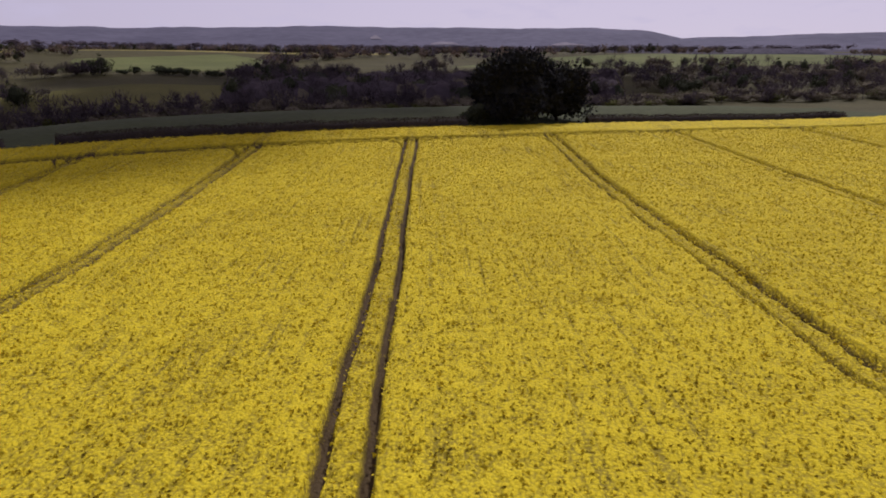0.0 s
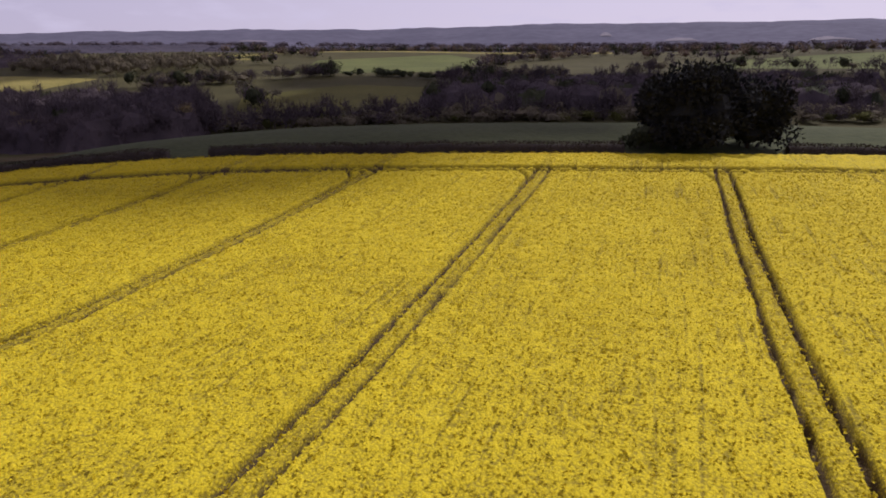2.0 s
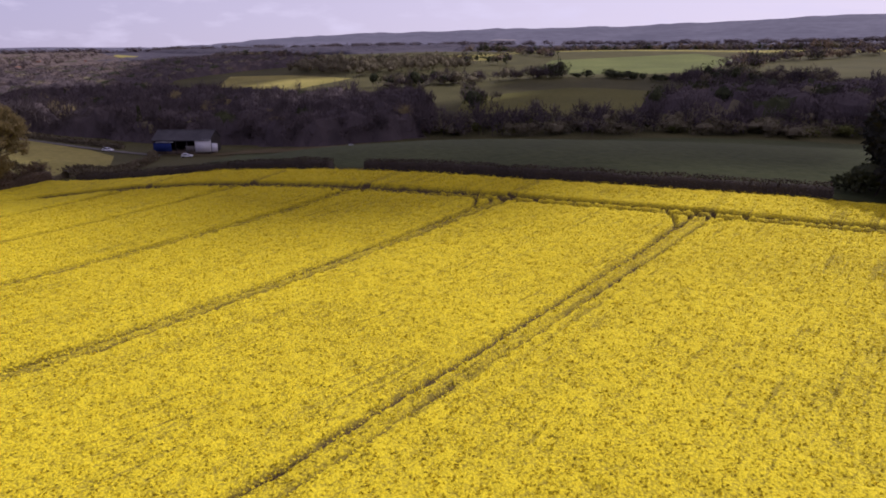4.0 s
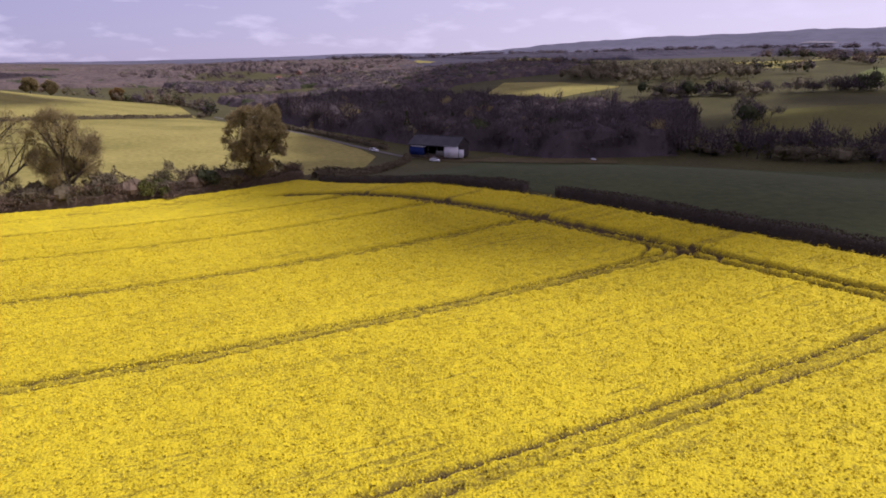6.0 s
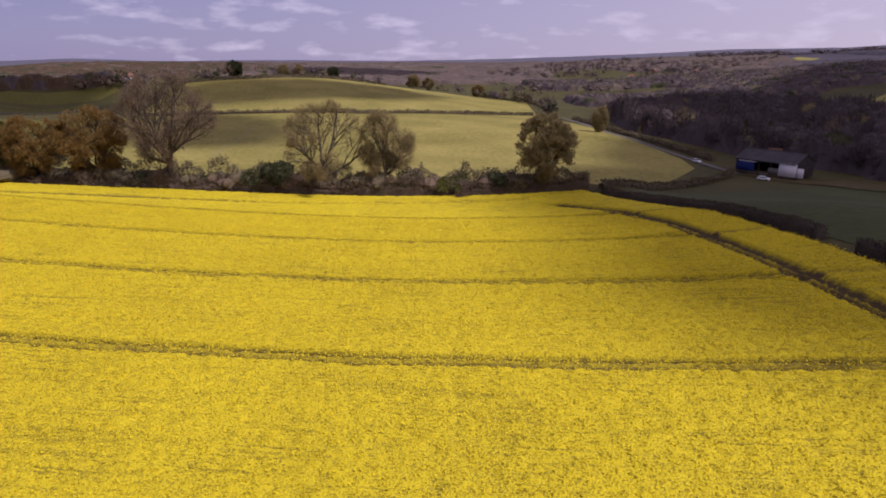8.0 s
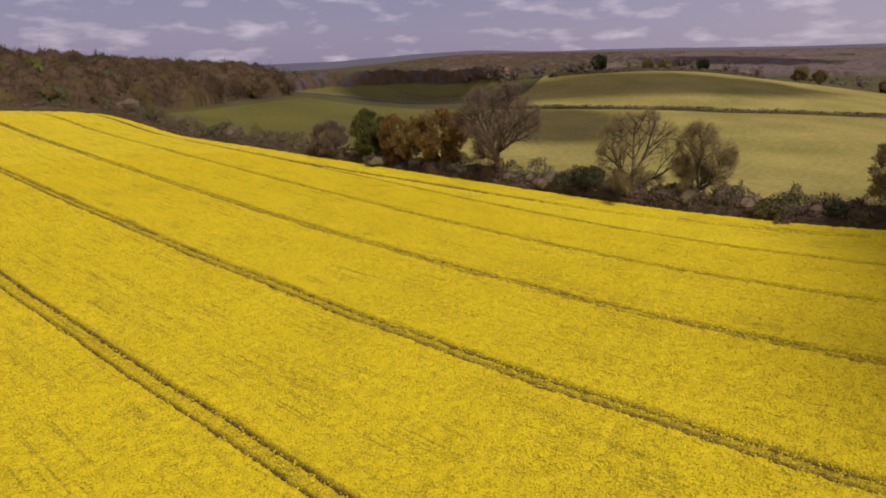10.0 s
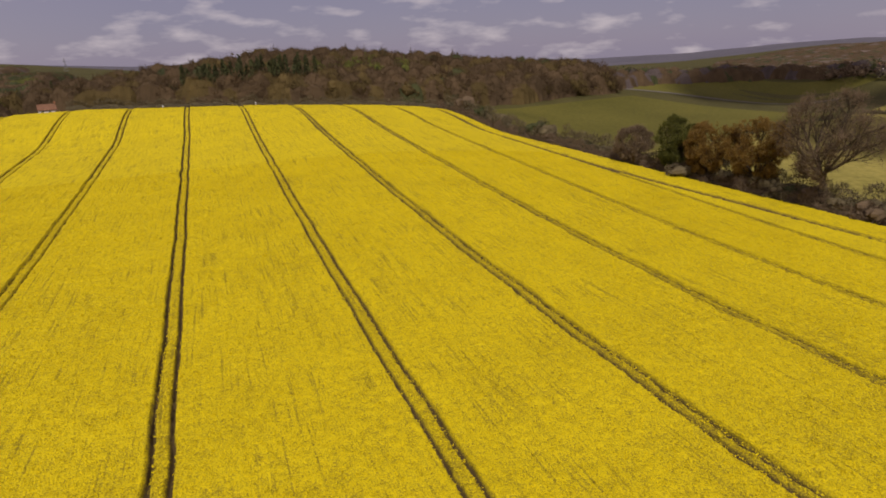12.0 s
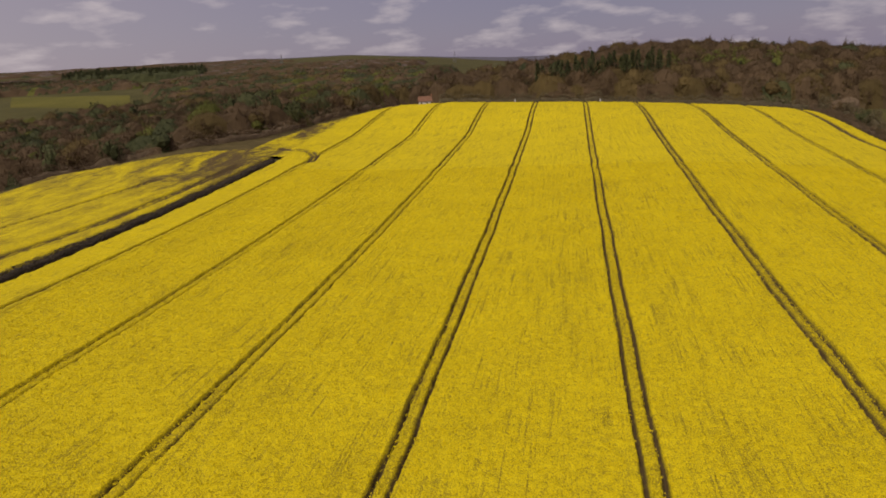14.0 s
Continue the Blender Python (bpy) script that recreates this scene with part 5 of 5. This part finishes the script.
for i_, (x_, y_, h_) in enumerate([(-503, -184, 13), (-548, -158, 9), (-568, -150, 9), (-604, -127, 10), (-690, -60, 14), (-700, -45, 13)]):
    broad_tree("field_tree", x_, y_, h_, h_ * 0.95, M_DARK if i_ in (0, 3) else M_BUD, "lone round tree on the ridge hedge", 110 + i_, levels=2, low=0.2, twigs=30, twig=(1.2, 0.3), group="ridge trees")
broad_tree("poplar_tree", -333, 104, 13, 7, M_BUD, "pale budding tree beside the lane", 120, levels=2, low=0.12, lift=1.2, twigs=34, twig=(1.1, 0.22), group="lane trees")
broad_tree("maple_tree", -672, 14, 11, 12, M_ORANGE, "russet-leaved tree on the hill", 121, levels=2, low=0.15, twigs=30, twig=(1.2, 0.3), group="ridge trees")

# ---- the farm below the field ----
def boxes(rows):
    """Vertices and quads of boxes: rows of centre and half sizes."""
    corner = np.array([(-1, -1, -1), (1, -1, -1), (1, 1, -1), (-1, 1, -1), (-1, -1, 1), (1, -1, 1), (1, 1, 1), (-1, 1, 1)], float)
    face = np.array([(0, 3, 2, 1), (4, 5, 6, 7), (0, 1, 5, 4), (1, 2, 6, 5), (2, 3, 7, 6), (3, 0, 4, 7)])
    rows = np.asarray(rows, float)
    v = rows[:, None, :3] + corner[None] * rows[:, None, 3:]
    f = face[None] + 8 * np.arange(len(rows))[:, None, None]
    return v.reshape(-1, 3), f.reshape(-1, 4)


def prism(outline, y0, y1):
    """An outline in x and z drawn out along y."""
    o = np.asarray(outline, float)
    n = len(o)
    bm = bmesh.new()
    a = [bm.verts.new((x, y0, z)) for x, z in o]
    b = [bm.verts.new((x, y1, z)) for x, z in o]
    bm.faces.new(a)
    bm.faces.new(b[::-1])
    for i in range(n):
        bm.faces.new((a[i], b[i], b[(i + 1) % n], a[(i + 1) % n]))
    bmesh.ops.recalc_face_normals(bm, faces=bm.faces)
    return bm


def solid(name, bm, material, parent, label=""):
    me = bpy.data.meshes.new(name)
    bm.to_mesh(me)
    bm.free()
    me.materials.append(material)
    return part(name, me, parent, label)


def block(name, rows, material, parent, label=""):
    v, f = boxes(rows)
    return part(name, mesh_of(name, v, f, material), parent, label)


M_ROOF = surface("weathered_fibre_cement", (0.05, 0.047, 0.05), (0.095, 0.09, 0.092), 4.0, 0.4, bump=0.2)
M_BOARD = surface("dark_timber_boarding", (0.03, 0.026, 0.024), (0.07, 0.06, 0.055), 1.5, 0.15)
M_BLUE = surface("blue_tarpaulin", (0.012, 0.022, 0.09), (0.026, 0.045, 0.17), 1.5, 0.2, rough=0.5)
M_WHITE = surface("white_sheet_cladding", (0.62, 0.60, 0.60), (0.78, 0.76, 0.76), 2.0, 0.2, rough=0.6, bump=0.1)
M_BRICK = surface("red_brick", (0.20, 0.085, 0.05), (0.32, 0.15, 0.09), 1.0, 0.1)
M_TILE = surface("clay_roof_tiles", (0.14, 0.075, 0.05), (0.24, 0.13, 0.085), 1.0, 0.15)
M_GLASS = surface("dark_window_glass", (0.02, 0.022, 0.025), (0.04, 0.04, 0.045), 1.0, 0.3, rough=0.15, bump=0.0)
M_STEEL = surface("galvanised_steel", (0.16, 0.16, 0.165), (0.26, 0.26, 0.27), 3.0, 0.3, rough=0.5, bump=0.05)
M_TYRE = surface("tyre_rubber", (0.015, 0.015, 0.015), (0.03, 0.03, 0.03), 0.5, 0.05)
M_RED = surface("red_machine_paint", (0.35, 0.05, 0.03), (0.5, 0.09, 0.05), 0.6, 0.08, rough=0.45, bump=0.05)
M_CAR = surface("white_car_paint", (0.68, 0.68, 0.69), (0.78, 0.78, 0.79), 1.0, 0.2, rough=0.3, bump=0.0)
M_POST = surface("whitewashed_post", (0.6, 0.58, 0.55), (0.75, 0.73, 0.7), 0.5, 0.05)


def barn(x, y, z, turn):
    """A low open-fronted barn; its front faces +x, its ridge runs along y."""
    top = thing("barn", x, y, z, turn)
    ln, dp, ev, rg = 10.8, 15.0, 4.2, 7.4
    for s in (-1, 1):
        lo, hi = (0.6, ev - 0.1), (-dp / 2, rg)
        if s < 0:
            lo = (-dp - 0.6, ev - 0.1)
        solid("roof_slope", prism([lo, hi, (hi[0], hi[1] + 0.22), (lo[0], lo[1] + 0.22)], -ln - 0.5, ln + 0.5), M_ROOF, top, "grey weathered sheeted roof slope")
    roof = np.array([0.6, ev]), np.array([-dp / 2, rg])
    for k in range(22):
        yy = -ln + k * 1.0
        v = np.array([(roof[0][0], yy - 0.05, roof[0][1] + 0.13), (roof[0][0], yy + 0.05, roof[0][1] + 0.13), (roof[1][0], yy + 0.05, roof[1][1] + 0.23), (roof[1][0], yy - 0.05, roof[1][1] + 0.23)])
        v = np.concatenate([v, v + (0, 0, 0.06)])
        f = np.array([(4, 5, 6, 7), (0, 1, 5, 4), (1, 2, 6, 5), (2, 3, 7, 6), (3, 0, 4, 7)])
        part("roof_rib", mesh_of("roof_rib", v, f, M_ROOF), top)
    block("ridge_cap", [(-dp / 2, 0, rg + 0.27, 0.25, ln + 0.5, 0.08)], M_ROOF, top)
    block("back_wall", [(-dp, 0, ev / 2 - 0.5, 0.12, ln, ev / 2 + 0.5)], M_BOARD, top, "dark boarded back wall")
    for s in (-1, 1):
        solid("gable_wall", prism([(0, -1), (0, ev), (-dp / 2, rg), (-dp, ev), (-dp, -1)], s * ln - 0.12, s * ln + 0.12), M_BOARD, top, "dark boarded gable wall")
    for k in range(6):
        block("post", [(-0.1, -ln + 0.3 + k * (2 * ln - 0.6) / 5, ev / 2 - 0.5, 0.14, 0.14, ev / 2 + 0.5)], M_BOARD, top)
    block("floor", [(-dp / 2, 0, -0.6, dp / 2, ln, 0.65)], M_SOIL, top)
    block("tarpaulin", [(0.12, -7.2, 1.6, 0.06, 3.4, 1.6)], M_BLUE, top, "blue tarpaulin hung across the bay")
    block("light_strip", [(0.16, -6.4, 3.6, 0.08, 3.4, 0.16)], M_WHITE, top, "pale gutter strip over the tarpaulin")
    block("white_panel", [(0.2, 8.4, 2.1, 0.1, 3.1, 2.4)], M_WHITE, top, "large white sheet door")
    block("white_panel", [(0.2, 12.9, 1.5, 0.1, 1.1, 1.7)], M_WHITE, top, "small white sheet door")
    block("low_wall", [(0.1, 3.4, 1.0, 0.1, 1.8, 1.1)], M_LANE, top, "pale block half wall")
    return tagged(top, "low grey-roofed barn with white doors and a blue tarpaulin", "barn")


barn(-215.5, 150.0, -15.0, -46)


def car(x, y, turn, paint, label):
    """A small hatchback."""
    top = thing("car", x, y, None, turn)
    solid("body", prism([(-2.0, 0.35), (-2.05, 0.8), (-1.9, 0.95), (-1.55, 1.42), (0.35, 1.45), (1.0, 0.98), (1.85, 0.85), (2.05, 0.65), (2.0, 0.35)], -0.85, 0.85), paint, top)
    for s in (-1, 1):
        solid("side_window", prism([(-1.45, 1.0), (-1.3, 1.34), (0.28, 1.36), (0.8, 1.0)], s * 0.855 - 0.01, s * 0.855 + 0.01), M_GLASS, top, "dark side window")
        for xx in (-1.3, 1.3):
            v, f = tubes([(xx, s * 0.7, 0.32, xx, s * 0.9, 0.32, 0.32, 0.32)], 14)
            bm = bmesh.new()
            for p in v:
                bm.verts.new(p)
            bm.verts.ensure_lookup_table()
            for q in f:
                bm.faces.new([bm.verts[int(i)] for i in q])
            bm.faces.new([bm.verts[i] for i in range(14)])
            bm.faces.new([bm.verts[i] for i in range(14, 28)])
            solid("wheel", bm, M_TYRE, top, "black wheel")
    solid("windscreen", prism([(0.42, 1.40), (0.95, 1.0), (0.97, 1.02), (0.44, 1.42)], -0.7, 0.7), M_GLASS, top, "dark windscreen")
    return tagged(top, label, "car", "cars by the farm")


car(-244, 133.5, 28, M_CAR, "small white car on the lane")
car(-204, 146, 50, M_CAR, "small white car parked before the barn")

patch("lane", [(-500, 86), (-430, 97), (-330, 108), (-245, 132), (-216, 140), (-500, 89), (-430, 100), (-331, 111), (-247, 135.5), (-218, 143.5)], M_LANE,
      "pale narrow tarmac lane down to the farm", lift=0.3, n=90, category="lane")
patch("yard", [(-222, 140), (-200, 152), (-190, 176), (-206, 172)], M_MARGIN, "bare earth farm yard", lift=0.25, n=24, category="yard")
patch("yard", [(-198, 160), (-160, 203), (-176, 214), (-212, 176)], M_MARGIN, "rough brown ground beside the barn", lift=0.35, n=24, category="yard")


def shed(x, y, turn, ln, dp, ev, rg, wall, roof, label, openings):
    """A small pitched-roof building with its windows or doors."""
    top = thing("cottage", x, y, None, turn)
    solid("wall", prism([(-dp / 2, -1), (-dp / 2, ev), (0, rg), (dp / 2, ev), (dp / 2, -1)], -ln / 2, ln / 2), wall, top)
    for s in (-1, 1):
        solid("roof", prism([(s * (dp / 2 + 0.35), ev - 0.2), (0, rg + 0.05), (0, rg + 0.25), (s * (dp / 2 + 0.35), ev)], -ln / 2 - 0.3, ln / 2 + 0.3), roof, top, "brown tiled roof slope")
    block("chimney", [(0, ln / 2 - 0.8, rg + 0.3, 0.35, 0.35, 0.9)], M_BRICK, top, "brick chimney")
    for s in (-1, 1):
        for yy in openings:
            w = block("window", [(s * (dp / 2 + 0.02), yy, ev * 0.55, 0.05, 0.55, 0.6)], M_POST, top, "white framed window")
            block("pane", [(s * (dp / 2 + 0.08), yy, ev * 0.55, 0.02, 0.45, 0.5)], M_GLASS, w)
    return tagged(top, label, "house")


trough_ = thing("water_trough", -178, 205, None, 10)
block("tank", [(0, 0, 0.45, 1.0, 0.45, 0.42)], M_CAR, trough_)
block("rim", [(0, 0, 0.9, 1.06, 0.5, 0.04)], M_STEEL, trough_, "grey steel rim")
tagged(trough_, "small white water trough at the wheat's edge", "trough")

shed(85, -263.5, 104, 8, 6, 2.3, 4.6, M_WHITE, M_TILE, "white cottage with a brown tiled roof behind the field", (-2.5, 0.5, 3.0))
shed(-262, 172, 20, 10, 7, 3.2, 6.0, M_BRICK, M_TILE, "red brick cottage among trees near the barn", (-3, 0, 3))
for i_, (x_, y_, t_) in enumerate([(-1010, 300, 30), (-1090, 350, 10), (-1180, 300, 60), (-1060, 240, 0), (-1250, 430, 40), (-1330, 300, 15), (-1180, 480, 70), (-470, -262, 50)]):
    shed(x_, y_, t_, 9, 7, 4.2, 7.0, M_WHITE if i_ % 2 else M_BRICK, M_TILE, "distant village house with a tiled roof", (-3, 0, 3))


def pylon(x, y, high):
    """A far lattice mast."""
    top = thing("pylon", x, y)
    legs = [(sx * 3.0, sy * 3.0, -0.5, sx * 0.5, sy * 0.5, high * 0.8, 0.25, 0.18) for sx in (-1, 1) for sy in (-1, 1)]
    for row in legs:
        v, f = tubes([row], 4)
        part("leg", mesh_of("leg", v, f, M_STEEL), top)
    v, f = tubes([(0, 0, high * 0.78, 0, 0, high, 0.6, 0.15)], 4)
    part("peak", mesh_of("peak", v, f, M_STEEL), top)
    for h in (0.72, 0.82, 0.92):
        v, f = tubes([(-4.5 * (1.3 - h), 0, high * h, 4.5 * (1.3 - h), 0, high * h, 0.2, 0.2)], 4)
        part("cross_arm", mesh_of("cross_arm", v, f, M_STEEL), top)
    rungs = []
    for k in range(8):
        a, b = k / 8 * 0.78, (k + 1) / 8 * 0.78
        wa, wb = 3.0 - 2.5 * a / 0.8, 3.0 - 2.5 * b / 0.8
        rungs += [(-wa, -wa, high * a, wb, -wb, high * b, 0.1, 0.1), (wa, wa, high * a, -wb, wb, high * b, 0.1, 0.1)]
    v, f = tubes(rungs, 3)
    part("bracing", mesh_of("bracing", v, f, M_STEEL), top)
    return tagged(top, "distant grey steel lattice pylon on the hill", "pylon", "pylons")


pylon(640, -1281, 24)
pylon(267, -1398, 26)


def machine(x, y, turn):
    """A red farm implement left in the hedge."""
    top = thing("farm_implement", x, y, None, turn)
    block("frame", [(0, 0, 0.8, 0.35, 2.2, 0.12)], M_RED, top, "red steel frame")
    block("hopper", [(0, -0.9, 1.25, 0.6, 0.8, 0.4)], M_RED, top, "red hopper")
    block("panel", [(0.2, 1.1, 1.1, 0.4, 0.6, 0.3)], M_POST, top, "pale side panel")
    for s in (-1, 1):
        v, f = tubes([(-0.2, s * 1.7, 0.45, 0.2, s * 1.7, 0.45, 0.5, 0.5)], 12)
        part("wheel", mesh_of("wheel", v, f, M_TYRE), top, "black rubber wheel")
    return tagged(top, "red farm implement half hidden in brambles", "implement")


machine(-127.2, 46.0, 8)
for x_, y_ in ((34.8, -248.5), (-7.6, -249.5)):
    top_ = thing("marker_post", x_, y_)
    block("post", [(0, 0, 1.0, 0.18, 0.18, 1.1)], M_POST, top_)
    block("cap", [(0, 0, 2.16, 0.24, 0.24, 0.06)], M_POST, top_)
    tagged(top_, "white painted marker post at the field's end", "post", "marker posts")
